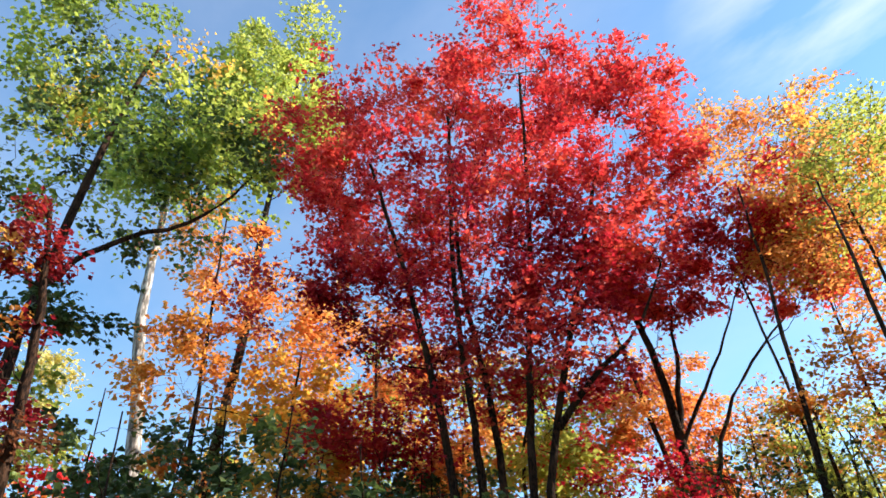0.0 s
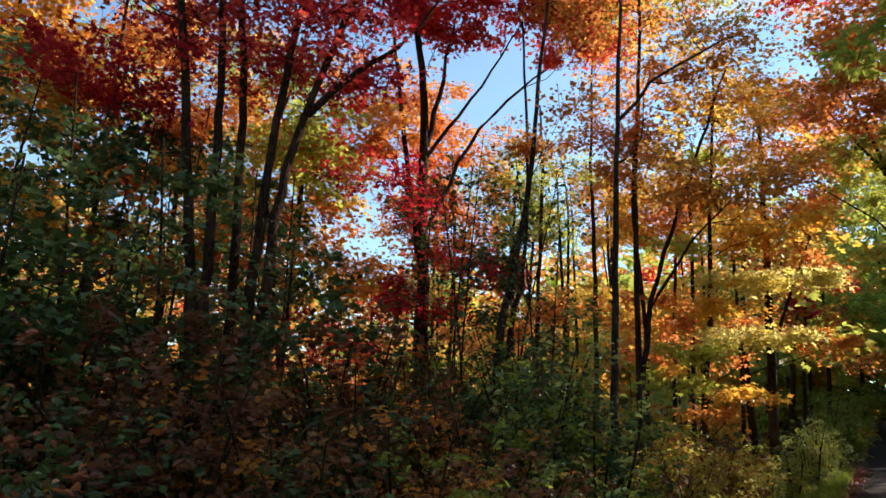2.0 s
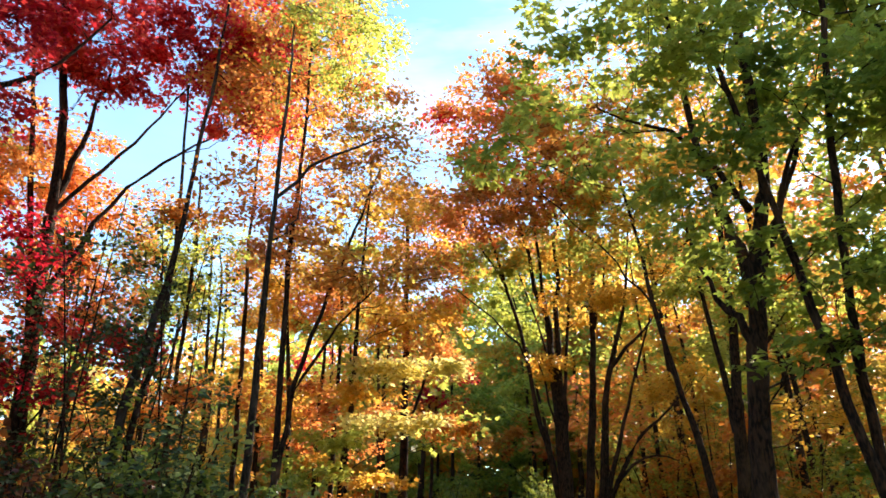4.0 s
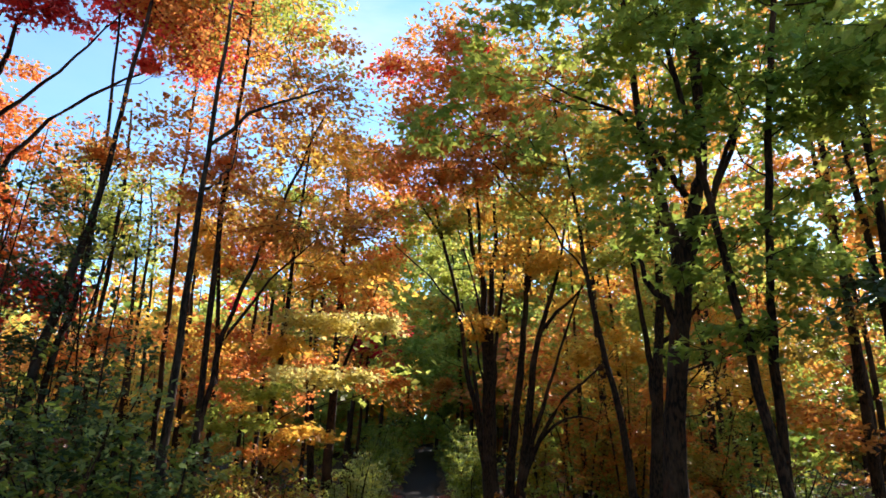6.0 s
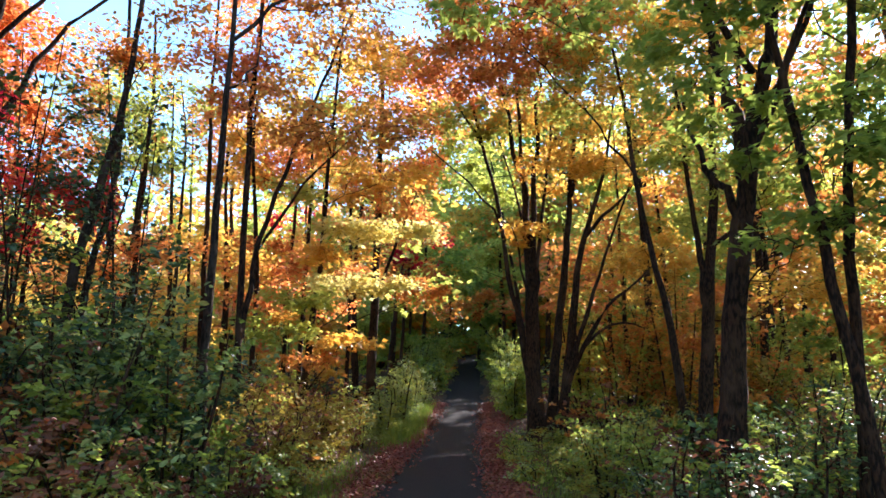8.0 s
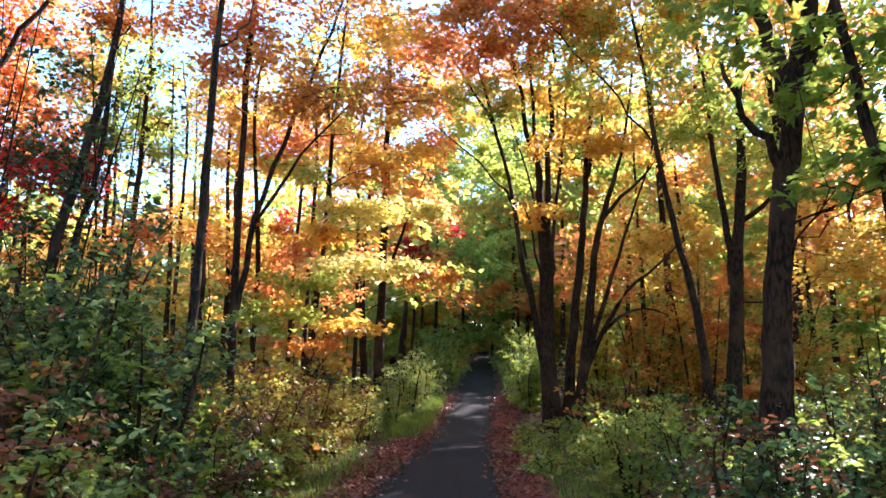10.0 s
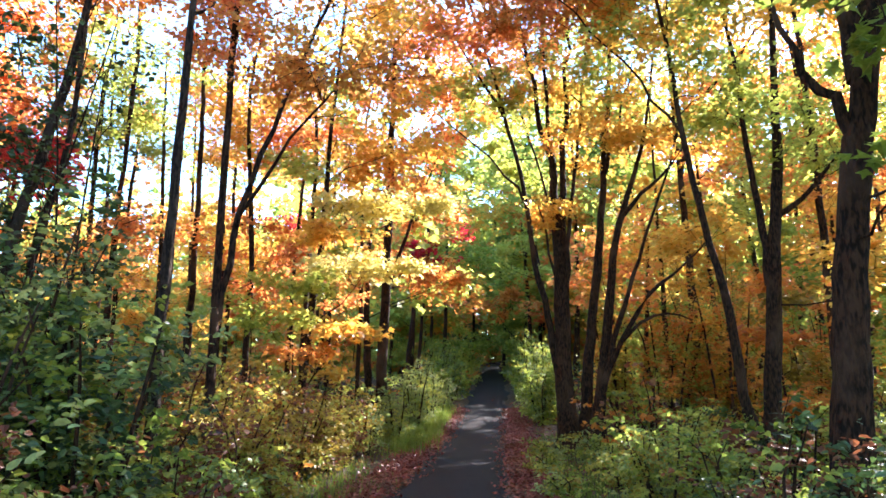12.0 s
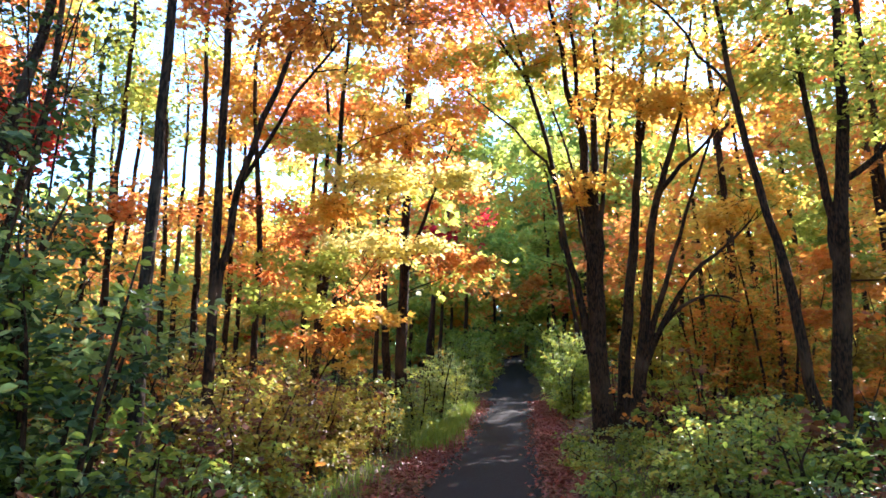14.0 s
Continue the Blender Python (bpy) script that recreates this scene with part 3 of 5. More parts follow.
tree("maple", "stout dark-barked maple with an orange-red crown", [
    ([foot(-2.12, 17.5), (-2.1, 17.5, 1.7), (-2.03, 17.51, 5.2), (-2.0, 17.5, 9)], 0.16, 0.05)],
    [((-1.7, 17.2, 6.7), (1.3, 1.2, 1.5), 1300, ORANGE), ((-1.2, 17.3, 5.0), (0.7, 0.7, 0.6), 400, ORANGE), ((-1.4, 17.4, 8.6), (1.8, 1.5, 1.5), 1500, ORANGE), ((-1.6, 17.2, 8.4), (1.6, 1.4, 1.3), 400, GOLD),
     ((-1.0, 17.2, 3.4), (0.9, 0.7, 0.7), 500, RUST)], limbs=[([(-2.05, 17.5, 3.4), (-1.5, 17.1, 4.8), (-0.9, 16.8, 6.2)], 0.05, 0.012)])

# the many-stemmed maple beside the track
tree("maple_clump", "many-stemmed maple spreading dark stems beside the track", [
    ([foot(1.62, 16.36), (1.58, 16.36, 1.19), (1.56, 16.36, 2.46), (1.55, 16.36, 3.67), (1.54, 16.36, 4.75)], 0.2, 0.13),
    ([(1.52, 16.42, 1.2), (1.42, 16.42, 1.9), (1.29, 16.42, 2.78), (1.05, 16.42, 3.78), (0.88, 16.42, 5.15), (0.56, 16.42, 6.58), (0.19, 16.42, 8.01), (-0.3, 16.42, 9.6)], 0.1, 0.02),
    ([foot(1.88, 16.6), (1.96, 16.6, 0.79), (2.12, 16.6, 2.31), (2.3, 16.6, 3.79), (2.41, 16.6, 4.99), (2.53, 16.6, 6.28), (2.69, 16.6, 8.07), (2.8, 16.6, 10)], 0.15, 0.03),
    ([foot(2.1, 16.28), (2.17, 16.28, 0.81), (2.32, 16.28, 1.96), (2.51, 16.28, 3.54), (2.68, 16.28, 4.49), (2.94, 16.28, 5.34), (3.22, 16.28, 6.2), (3.5, 16.28, 8)], 0.16, 0.02),
    ([(2.28, 16.2, 1.48), (2.5, 16.15, 2.34), (2.73, 16.15, 3.02), (2.93, 16.15, 3.63), (3.25, 16.15, 4.51), (3.65, 16.15, 5.63), (3.95, 16.15, 6.8)], 0.07, 0.015)],
    [((0.7, 16.4, 8.5), (1.6, 1.4, 1.2), 1000, ORANGE), ((2.3, 16.3, 8.3), (1.7, 1.4, 1.5), 1000, LIME), ((2.2, 16.3, 8.2), (1.6, 1.4, 1.4), 500, GOLD), ((3.6, 15.9, 6.6), (1.3, 1.2, 1.2), 800, GOLD),
     ((-0.4, 16.5, 7.9), (0.9, 0.7, 0.4), 350, LIME), ((0.2, 16.4, 7.3), (1.2, 0.9, 0.4), 420, LIME), ((1.1, 16.4, 7.3), (1.2, 1.0, 0.6), 420, GOLD), ((-0.3, 16.4, 9.2), (1.2, 1.0, 0.7), 420, ORANGE), ((2.9, 16.2, 7.4), (1.2, 1.0, 0.7), 420, LIME), ((2.4, 16.3, 10.0), (1.8, 1.5, 1.0), 900, RUST), ((2.2, 16.2, 6.0), (1.0, 0.9, 0.8), 700, GOLD), ((4.0, 15.8, 4.4), (0.8, 0.8, 0.5), 500, GOLD), ((1.3, 16.2, 4.8), (0.6, 0.5, 0.4), 260, GOLD)],
    limbs=[([(1.53, 16.36, 4.5), (1.44, 16.36, 5.16), (1.38, 16.36, 5.92), (1.24, 16.36, 6.6), (1.01, 16.36, 7.75), (0.75, 16.36, 9.2)], 0.1, 0.025),
           ([(1.52, 16.4, 4.6), (1.45, 16.5, 5.2), (1.42, 16.5, 6.28), (1.31, 16.5, 7.93), (1.25, 16.5, 9.4)], 0.075, 0.02),
           ([(1.54, 16.34, 4.4), (1.6, 16.25, 5.29), (1.68, 16.25, 6.64), (1.78, 16.25, 8.0), (1.85, 16.25, 9.4)], 0.085, 0.02),
           ([(1.57, 16.3, 2.3), (1.66, 16.2, 3.73), (1.83, 16.2, 5.42), (2.0, 16.2, 6.81), (2.16, 16.2, 8.4)], 0.06, 0.015),
           ([(1.5, 16.34, 2.3), (1.39, 16.25, 3.66), (1.23, 16.25, 4.57), (0.97, 16.3, 5.12)], 0.035, 0.01),
           ([(0.89, 16.42, 5.0), (0.67, 16.3, 5.34), (-0.09, 16.2, 6.13), (-0.98, 16.2, 6.93)], 0.035, 0.008),
           ([(0.46, 16.42, 6.87), (0.08, 16.4, 7.61), (-0.34, 16.4, 8.25), (-0.67, 16.4, 8.81)], 0.035, 0.01),
           ([(2.46, 16.6, 5.6), (2.59, 16.5, 6.1), (2.86, 16.5, 6.99), (3.14, 16.5, 8.07)], 0.05, 0.012),
           ([(2.51, 16.6, 6.0), (2.38, 16.6, 6.75), (2.04, 16.6, 7.22), (1.71, 16.6, 7.37)], 0.04, 0.01),
           ([(2.76, 16.26, 4.7), (3.15, 16.1, 5.19), (3.64, 16.1, 5.59), (4.08, 16.1, 6.31)], 0.05, 0.012),
           ([(2.3, 16.2, 1.55), (2.9, 15.95, 2.84), (3.27, 15.9, 3.27), (3.86, 15.9, 3.75), (4.26, 15.9, 4.21)], 0.055, 0.012),
           ([(2.32, 16.2, 1.6), (2.65, 16.0, 2.31), (3.03, 16.0, 2.66), (3.51, 16.0, 2.78), (3.9, 16.0, 2.65)], 0.045, 0.012)], taper=0.68, lobed=True, size=0.11, dense=2.0)

# right of the track
tree("big_maple", "large rough-barked maple with heavy limbs and hanging green sprays", [
    ([foot(2.5, 7.92), (2.53, 7.88, 1.0), (2.57, 7.85, 1.68), (2.61, 7.8, 2.3), (2.69, 7.75, 2.98), (2.75, 7.7, 3.48), (2.89, 7.7, 4.17), (3.01, 7.7, 4.68), (3.14, 7.7, 5.5), (3.2, 7.7, 10)], 0.15, 0.05)],
    [((2.95, 6.7, 3.95), (0.6, 0.5, 0.14), 150, GREEN), ((3.0, 6.7, 3.05), (0.6, 0.5, 0.14), 150, GREEN), ((2.65, 6.7, 2.8), (0.4, 0.4, 0.12), 60, GREEN), ((3.3, 6.9, 3.5), (0.6, 0.5, 0.14), 150, GREEN), ((2.3, 6.8, 3.9), (0.6, 0.5, 0.14), 130, GREEN), ((1.6, 7.2, 5.7), (1.3, 0.9, 0.16), 520, LIME), ((2.5, 6.9, 4.75), (0.9, 0.7, 0.14), 340, GREEN), ((0.8, 7.3, 5.2), (0.9, 0.7, 0.14), 190, GREEN), ((1.2, 7.0, 6.3), (1.1, 0.8, 0.15), 240, LIME),
     ((3.0, 6.7, 3.6), (0.8, 0.6, 0.14), 200, GREEN), ((2.2, 7.4, 6.9), (1.5, 1.2, 0.2), 520, LIME), ((2.6, 7.4, 7.7), (1.9, 1.5, 0.22), 560, LIME), ((1.3, 7.6, 7.4), (1.2, 1.0, 0.2), 220, LIME), ((2.2, 7.5, 8.6), (1.9, 1.5, 0.25), 560, LIME),
     ((3.7, 7.4, 6.2), (1.3, 1.1, 0.2), 620, GREEN), ((4.0, 7.2, 5.3), (1.1, 0.9, 0.16), 420, GREEN), ((4.0, 7.6, 7.3), (1.3, 1.1, 0.2), 520, LIME), ((2.8, 7.5, 10), (2.2, 2.0, 0.8), 700, LIME)],
    limbs=[([(2.76, 7.72, 3.6), (2.76, 7.8, 4.17), (2.71, 7.9, 4.59), (2.6, 8.0, 5.3), (2.45, 8.0, 7.5)], 0.085, 0.03), ([(2.68, 7.74, 3.2), (2.6, 7.74, 3.42), (2.48, 7.8, 3.65), (2.36, 7.9, 3.97), (2.3, 8.0, 4.5)], 0.05, 0.015),
           ([(2.89, 7.7, 4.15), (3.02, 7.6, 4.39), (3.13, 7.5, 4.61), (3.5, 7.4, 5.6)], 0.05, 0.02),
           ([(2.8, 7.75, 3.7), (3.1, 7.8, 4.3), (3.6, 7.7, 5.6)], 0.07, 0.02), ([(2.85, 7.6, 4.6), (2.2, 7.3, 5.3), (1.3, 7.2, 5.7)], 0.04, 0.01)], spread=0.26, level=0.25, size=0.125, dense=1.25, lobed=True)

tree("slim_maple", "slender crooked maple stem with green leaves", [
    ([foot(3.3, 6.74), (3.18, 6.8, 1.4), (3.05, 6.86, 2.4), (2.88, 6.94, 3.8), (2.75, 7.0, 4.8), (2.4, 7.0, 7.0)], 0.062, 0.025)],
    [((2.4, 6.9, 7.2), (1.3, 1.1, 0.8), 700, GREEN), ((2.0, 6.6, 6.2), (0.9, 0.8, 0.3), 250, LIME)], spread=0.24, level=0.25, dense=1.3, lobed=True, size=0.12)
tree("slim_maple", "upright slender maple with green leaves", [
    ([foot(3.3, 7.2), (3.34, 7.16, 1.9), (3.38, 7.14, 3.3), (3.55, 7.05, 5.1), (3.75, 6.93, 6.8), (3.9, 6.9, 9)], 0.058, 0.025)],
    [((3.9, 6.8, 8.0), (1.6, 1.3, 1.2), 1000, GREEN), ((3.6, 6.5, 5.4), (1.0, 0.8, 0.35), 500, GREEN), ((4.1, 7.6, 4.4), (1.1, 0.8, 0.5), 350, GREEN)], spread=0.24, level=0.25, dense=1.5, lobed=True, size=0.12)

tree("maple", "maple forking low into two dark trunks, with golden and rusty leaves", [
    ([foot(4.05, 13.2), (4.09, 13.19, 0.9), (4.26, 13.12, 3.0), (4.41, 13.04, 4.8), (4.46, 13.02, 6.2), (4.6, 13, 9)], 0.16, 0.03),
    ([(4.0, 13.2, 0.55), (3.7, 13.0, 1.2), (3.54, 12.99, 2.45), (3.33, 13.07, 3.7), (3.06, 13.16, 5.5), (2.96, 13.19, 6.6), (2.6, 13.3, 9)], 0.09, 0.02),
    ([(4.2, 13.14, 2.9), (4.16, 13.16, 3.8), (4.06, 13.21, 4.9), (3.98, 13.24, 6.3), (3.8, 13.4, 8.5)], 0.07, 0.02)],
    [((4.3, 13.0, 7.6), (1.7, 1.4, 1.5), 1500, GOLD), ((4.8, 13.0, 9.9), (2.0, 1.6, 1.1), 1300, GOLD), ((2.6, 13.4, 9.9), (1.6, 1.4, 0.9), 900, LIME), ((3.6, 13.3, 5.8), (1.0, 0.9, 0.7), 700, LIME), ((5.2, 12.8, 4.9), (1.2, 1.0, 0.5), 600, LIME), ((5.4, 12.6, 3.2), (1.0, 0.8, 0.3), 380, GOLD),
     ((0.9, 12.9, 8.1), (2.0, 1.3, 1.4), 2600, RUST), ((1.9, 12.9, 9.6), (1.6, 1.3, 1.0), 1200, RUST), ((0.3, 12.9, 7.2), (1.0, 0.9, 0.4), 600, ORANGE), ((0.2, 13.0, 9.4), (1.2, 1.0, 0.9), 900, ORANGE), ((0.0, 12.9, 9.6), (1.0, 0.9, 0.6), 300, RED), ((2.7, 13.0, 7.4), (1.3, 1.2, 1.1), 900, LIME), ((2.8, 13.0, 7.2), (1.3, 1.2, 1.0), 500, GOLD)],
    limbs=[([(4.33, 13.1, 3.9), (4.9, 12.9, 4.4), (5.5, 12.7, 5.2)], 0.05, 0.012), ([(3.1, 13.15, 5.2), (2.0, 13.0, 6.6), (0.7, 12.9, 8.0)], 0.022, 0.008)])
for n, (x, y, h) in enumerate([(6.2, 15.8, 11.5), (7.6, 18.6, 10.5), (5.6, 20.2, 7.6), (8.8, 14.4, 12), (9.6, 21, 11), (4.4, 22.6, 7.2), (11, 17.4, 11), (6.4, 25, 10.5)]):
    tree("maple", "maple in the woods beside the track, gold and orange", [
        ([foot(x, y), (x + 0.1, y, h * 0.35), (x + rng.normal(0, 0.25), y + rng.normal(0, 0.25), h * 0.75), (x + rng.normal(0, 0.4), y, h)], 0.1, 0.025)],
        [((x, y, h * 0.86), (1.7, 1.7, 1.2), 1300, (GOLD, RUST, LIME)[n % 3]), ((x - 0.5, y + 0.2, h * 0.65), (1.7, 1.6, 1.0), 1300, (LIME, RUST, GOLD, RUST)[n % 4]), ((x + 0.4, y - 0.3, h * 0.45), (1.5, 1.5, 0.7), 420, (RUST, GOLD, GREEN)[n % 3])],
        group="maples right of the track", size=0.12, dense=0.9)

# added mostly out of view, to keep sun off the track and right-hand undergrowth
for n, (x, y, h) in enumerate([(5.4, 8.4, 9), (6.4, 10, 10), (7.6, 8.6, 9), (5.9, 6.4, 8), (8.8, 11.4, 10.5), (4.9, 5.2, 7)]):
    tree("maple", "green and gold maple, mostly out of view, added to shade the track", [
        ([foot(x, y), (x + 0.1, y, h * 0.35), (x + rng.normal(0, 0.2), y + rng.normal(0, 0.2), h * 0.75), (x + rng.normal(0, 0.3), y, h)], 0.085, 0.02)],
        [((x, y, h * 0.82), (1.6, 1.6, 1.2), 900, (GREEN, LIME)[n % 2]), ((x - 0.3, y + 0.2, h * 0.6), (1.5, 1.5, 0.8), 520, (LIME, GREEN, RUST)[n % 3]), ((x + 0.2, y - 0.3, h * 0.4), (1.4, 1.4, 0.6), 520, (OAK, GREEN, GREEN)[n % 3])],
        group="shading maples", size=0.11, dense=1.4)

# far left, seen first
tree("birch", "tall white-barked birch with a thin crown", [
    ([foot(-17.4, 4.3), (-17.73, 3.75, 7.8), (-17.87, 3.03, 12.2), (-17.89, 2.88, 15.9), (-18, 2.8, 19)], 0.25, 0.06)],
    [((-17.9, 2.6, 18.5), (2.2, 2.2, 2.5), 1800, GREEN)], BIRCH, size=0.14)
tree("aspen", "tall pale-barked tree with a light yellow-green crown", [
    ([foot(-15.4, 4.7), (-15.38, 4.85, 7.1), (-15.29, 5.1, 10.9), (-15.27, 5.15, 15.1), (-15.2, 5.4, 19), (-14.8, 5.4, 22)], 0.17, 0.04)],
    [((-14.6, 4.8, 20.5), (2.1, 2.1, 3.2), 3000, LIME), ((-14.2, 5.6, 17.5), (1.4, 1.4, 1.6), 1500, LIME), ((-15.4, 3.8, 18.6), (1.6, 1.6, 2.0), 1800, GREEN)], GREYBARK, size=0.13)
tree("oak", "dark green oak with a few golden leaves", [
    ([foot(-11.9, -0.2), (-11.95, 0.2, 5), (-12.0, 0.3, 9), (-12.1, 0.5, 13), (-12, 0.8, 16)], 0.16, 0.04)],
    [((-12.1, 0.9, 14.0), (2.0, 2.0, 1.9), 420, OAK), ((-12.0, 1.2, 14.3), (2.0, 2.0, 1.9), 450, GREEN), ((-11.6, 2.6, 13.9), (1.9, 1.8, 1.6), 600, GREEN), ((-11.6, 2.6, 13.2), (1.9, 1.8, 1.4), 250, OAK), ((-12.1, 0.3, 11.3), (1.8, 1.8, 1.2), 380, OAK), ((-12.0, 0.2, 11.6), (1.7, 1.7, 1.2), 500, GREEN), ((-11.5, 2.8, 11.8), (1.5, 1.5, 0.9), 320, OAK), ((-11.5, 2.6, 12.3), (1.5, 1.5, 0.9), 500, GREEN), ((-12.1, -1.3, 14.2), (1.6, 1.4, 1.7), 500, GREEN),
     ((-12, -0.6, 16), (2, 2, 1.5), 700, GREEN), ((-11.9, 1.2, 14.6), (2.3, 2.3, 1.6), 300, GOLD), ((-11.7, 1.6, 13.4), (2.2, 2.2, 1.6), 350, LIME), ((-12.0, 0.4, 8.6), (1.2, 1.2, 0.9), 450, OAK)],
    limbs=[([(-12.0, 0.3, 8.8), (-11.9, 1.1, 10.0), (-11.6, 2.6, 11.2), (-11.4, 3.4, 12.6)], 0.07, 0.02)], size=0.12)
tree("red_maple", "small crimson maple at the thicket's edge", [
    ([foot(-8.1, 0.6), (-8.11, 0.5, 4.3), (-8.12, 0.3, 6.2), (-8.12, 0.0, 7.6)], 0.09, 0.03)],
    [((-8.2, -0.2, 6.9), (0.6, 0.5, 0.9), 420, MAROON), ((-8.2, 0.15, 5.4), (0.7, 0.6, 0.8), 480, MAROON), ((-8.2, 0.5, 4.6), (0.6, 0.6, 0.5), 300, BROWN), ((-8.2, -0.3, 6.2), (0.6, 0.5, 0.7), 120, RUST)], size=0.075)
tree("aspen", "rounded pale yellow tree far behind the thicket", [
    ([foot(-21.6, 1.0), (-21.6, 1.0, 5), (-21.5, 1.1, 9), (-21.5, 1.2, 13)], 0.14, 0.03)],
    [((-21.4, 1.3, 11.2), (1.1, 1.1, 1.9), 1200, PALE), ((-21.4, 1.2, 8.8), (1.2, 1.2, 1.4), 900, SILVER)], GREYBARK, size=0.13, dense=1.4)
tree("orange_maple", "slim orange maple seen against the sky", [
    ([foot(-13.9, 4.2), (-14.0, 4.0, 6), (-14.2, 3.9, 10), (-14.3, 3.8, 14)], 0.08, 0.02)],
    [((-14.5, 3.7, 12.2), (1.4, 1.4, 2.2), 900, ORANGE), ((-13.9, 3.3, 9.4), (1.4, 1.4, 1.2), 700, RUST), ((-13.8, 5.7, 10.6), (1.6, 1.6, 1.1), 1200, ORANGE), ((-13.6, 5.6, 8.8), (1.4, 1.4, 1.0), 900, GOLD)], size=0.12)
tree("orange_maple", "orange maple behind the crimson ones, bright in the sun", [
    ([foot(-8.3, 12.6), (-8.2, 12.5, 3.6), (-8.6, 12.2, 6.9), (-8.9, 11.9, 9.6), (-9.2, 11.6, 12)], 0.09, 0.03)],
    [((-9.0, 12.6, 8.4), (1.5, 1.5, 1.6), 2600, ORANGE), ((-8.2, 13.0, 6.0), (1.5, 1.4, 1.2), 1800, ORANGE), ((-7.4, 13.6, 7.4), (1.0, 1.0, 1.0), 420, ORANGE), ((-10.4, 11.6, 7.2), (1.3, 1.3, 1.2), 1400, GOLD), ((-9.4, 12.2, 4.4), (1.4, 1.4, 0.8), 1000, ORANGE)])
tree("orange_maple", "golden orange maple behind the scarlet stems", [
    ([foot(-12.2, 7.3), (-12.2, 7.3, 4), (-12.3, 7.3, 8), (-12.2, 7.2, 11)], 0.09, 0.02)],
    [((-12.2, 7.2, 9.6), (1.6, 1.6, 1.4), 1200, ORANGE), ((-11.6, 7.9, 7.4), (1.5, 1.5, 1.0), 1300, ORANGE), ((-12.6, 6.4, 7.8), (1.3, 1.3, 0.9), 900, GOLD)], size=0.12, dense=1.6)
tree("orange_maple", "yellow and orange maple deep behind the scarlet stems", [
    ([foot(-10.6, 10.8), (-10.6, 10.8, 3), (-10.5, 10.9, 6), (-10.6, 10.8, 9.5)], 0.08, 0.02)],
    [((-10.6, 10.8, 8.0), (1.5, 1.5, 1.2), 1300, LIME), ((-10.9, 10.6, 5.8), (1.5, 1.5, 1.0), 1200, ORANGE), ((-9.9, 11.2, 4.4), (1.4, 1.4, 0.8), 1000, GOLD), ((-10.2, 10.9, 3.0), (1.3, 1.3, 0.6), 700, RED)], size=0.12, dense=1.6)
tree("birch", "distant pale green birch with hanging twigs", [
    ([foot(-17.5, 10.5), (-17.5, 10.5, 5), (-17.4, 10.4, 10), (-17.3, 10.4, 14)], 0.12, 0.03)],
    [((-17.4, 10.4, 11.5), (1.7, 1.7, 2.2), 1500, LIME), ((-17.2, 10.6, 8.5), (1.7, 1.7, 1.6), 1200, GREEN)], GREYBARK, size=0.14, dense=1.4)
tree("orange_maple", "tall orange and lime maple with a sparse top", [
    ([foot(-5.4, 15.5), (-5.46, 15.5, 5.7), (-5.5, 15.4, 8.1), (-5.1, 14.6, 12.6)], 0.065, 0.02)],
    [((-5.2, 14.1, 14.2), (1.6, 1.6, 1.8), 1300, ORANGE), ((-3.6, 14.6, 13.0), (1.5, 1.5, 1.9), 900, LIME), ((-3.6, 14.6, 12.6), (1.4, 1.4, 1.8), 700, GREEN), ((-4.5, 14.3, 10.5), (1.6, 1.5, 1.4), 1300, ORANGE), ((-4.0, 11.9, 12.2), (1.5, 1.4, 1.4), 900, ORANGE), ((-3.9, 12.1, 11.0), (1.3, 1.2, 0.9), 350, ORANGE), ((-2.9, 12.6, 11.4), (1.3, 1.2, 1.5), 900, LIME)])
tree("maple", "slender lime-leaved maple leaning over the track", [
    ([foot(2.1, 20.4), (2.0, 20.4, 3), (1.7, 20.4, 6), (0.9, 20.5, 9)], 0.07, 0.02)],
    [((0.3, 20.2, 8.3), (1.6, 1.3, 0.8), 900, LIME), ((-0.6, 20.0, 7.7), (1.1, 1.0, 0.6), 500, LIME), ((1.2, 20.8, 9.2), (1.4, 1.2, 0.7), 700, GOLD), ((1.3, 20.6, 7.0), (0.9, 0.9, 0.5), 400, LIME)], size=0.11, dense=1.8)
tree("maple", "tall gold and rusty maple behind the many-stemmed one", [
    ([foot(4.9, 19.4), (4.9, 19.4, 4), (4.7, 19.3, 8), (4.6, 19.2, 12.5)], 0.12, 0.03)],
    [((4.2, 19.2, 11.0), (2.0, 1.6, 1.0), 1300, GOLD), ((2.9, 19.5, 12.2), (1.6, 1.4, 0.9), 900, RUST), ((6.1, 18.8, 11.9), (1.8, 1.6, 1.0), 1000, RUST), ((6.2, 18.7, 9.5), (1.6, 1.4, 0.8), 900, GOLD),
     ((3.7, 19.4, 9.7), (1.3, 1.3, 0.6), 600, LIME), ((8.0, 18.0, 11.2), (1.6, 1.5, 1.0), 900, RUST)], size=0.12, dense=1.8,
    limbs=[([(4.75, 19.3, 6.5), (5.5, 19.0, 8.0), (6.4, 18.7, 9.6)], 0.05, 0.015), ([(4.7, 19.3, 7.5), (6.4, 18.6, 9.6), (7.8, 18.1, 11)], 0.05, 0.015)])
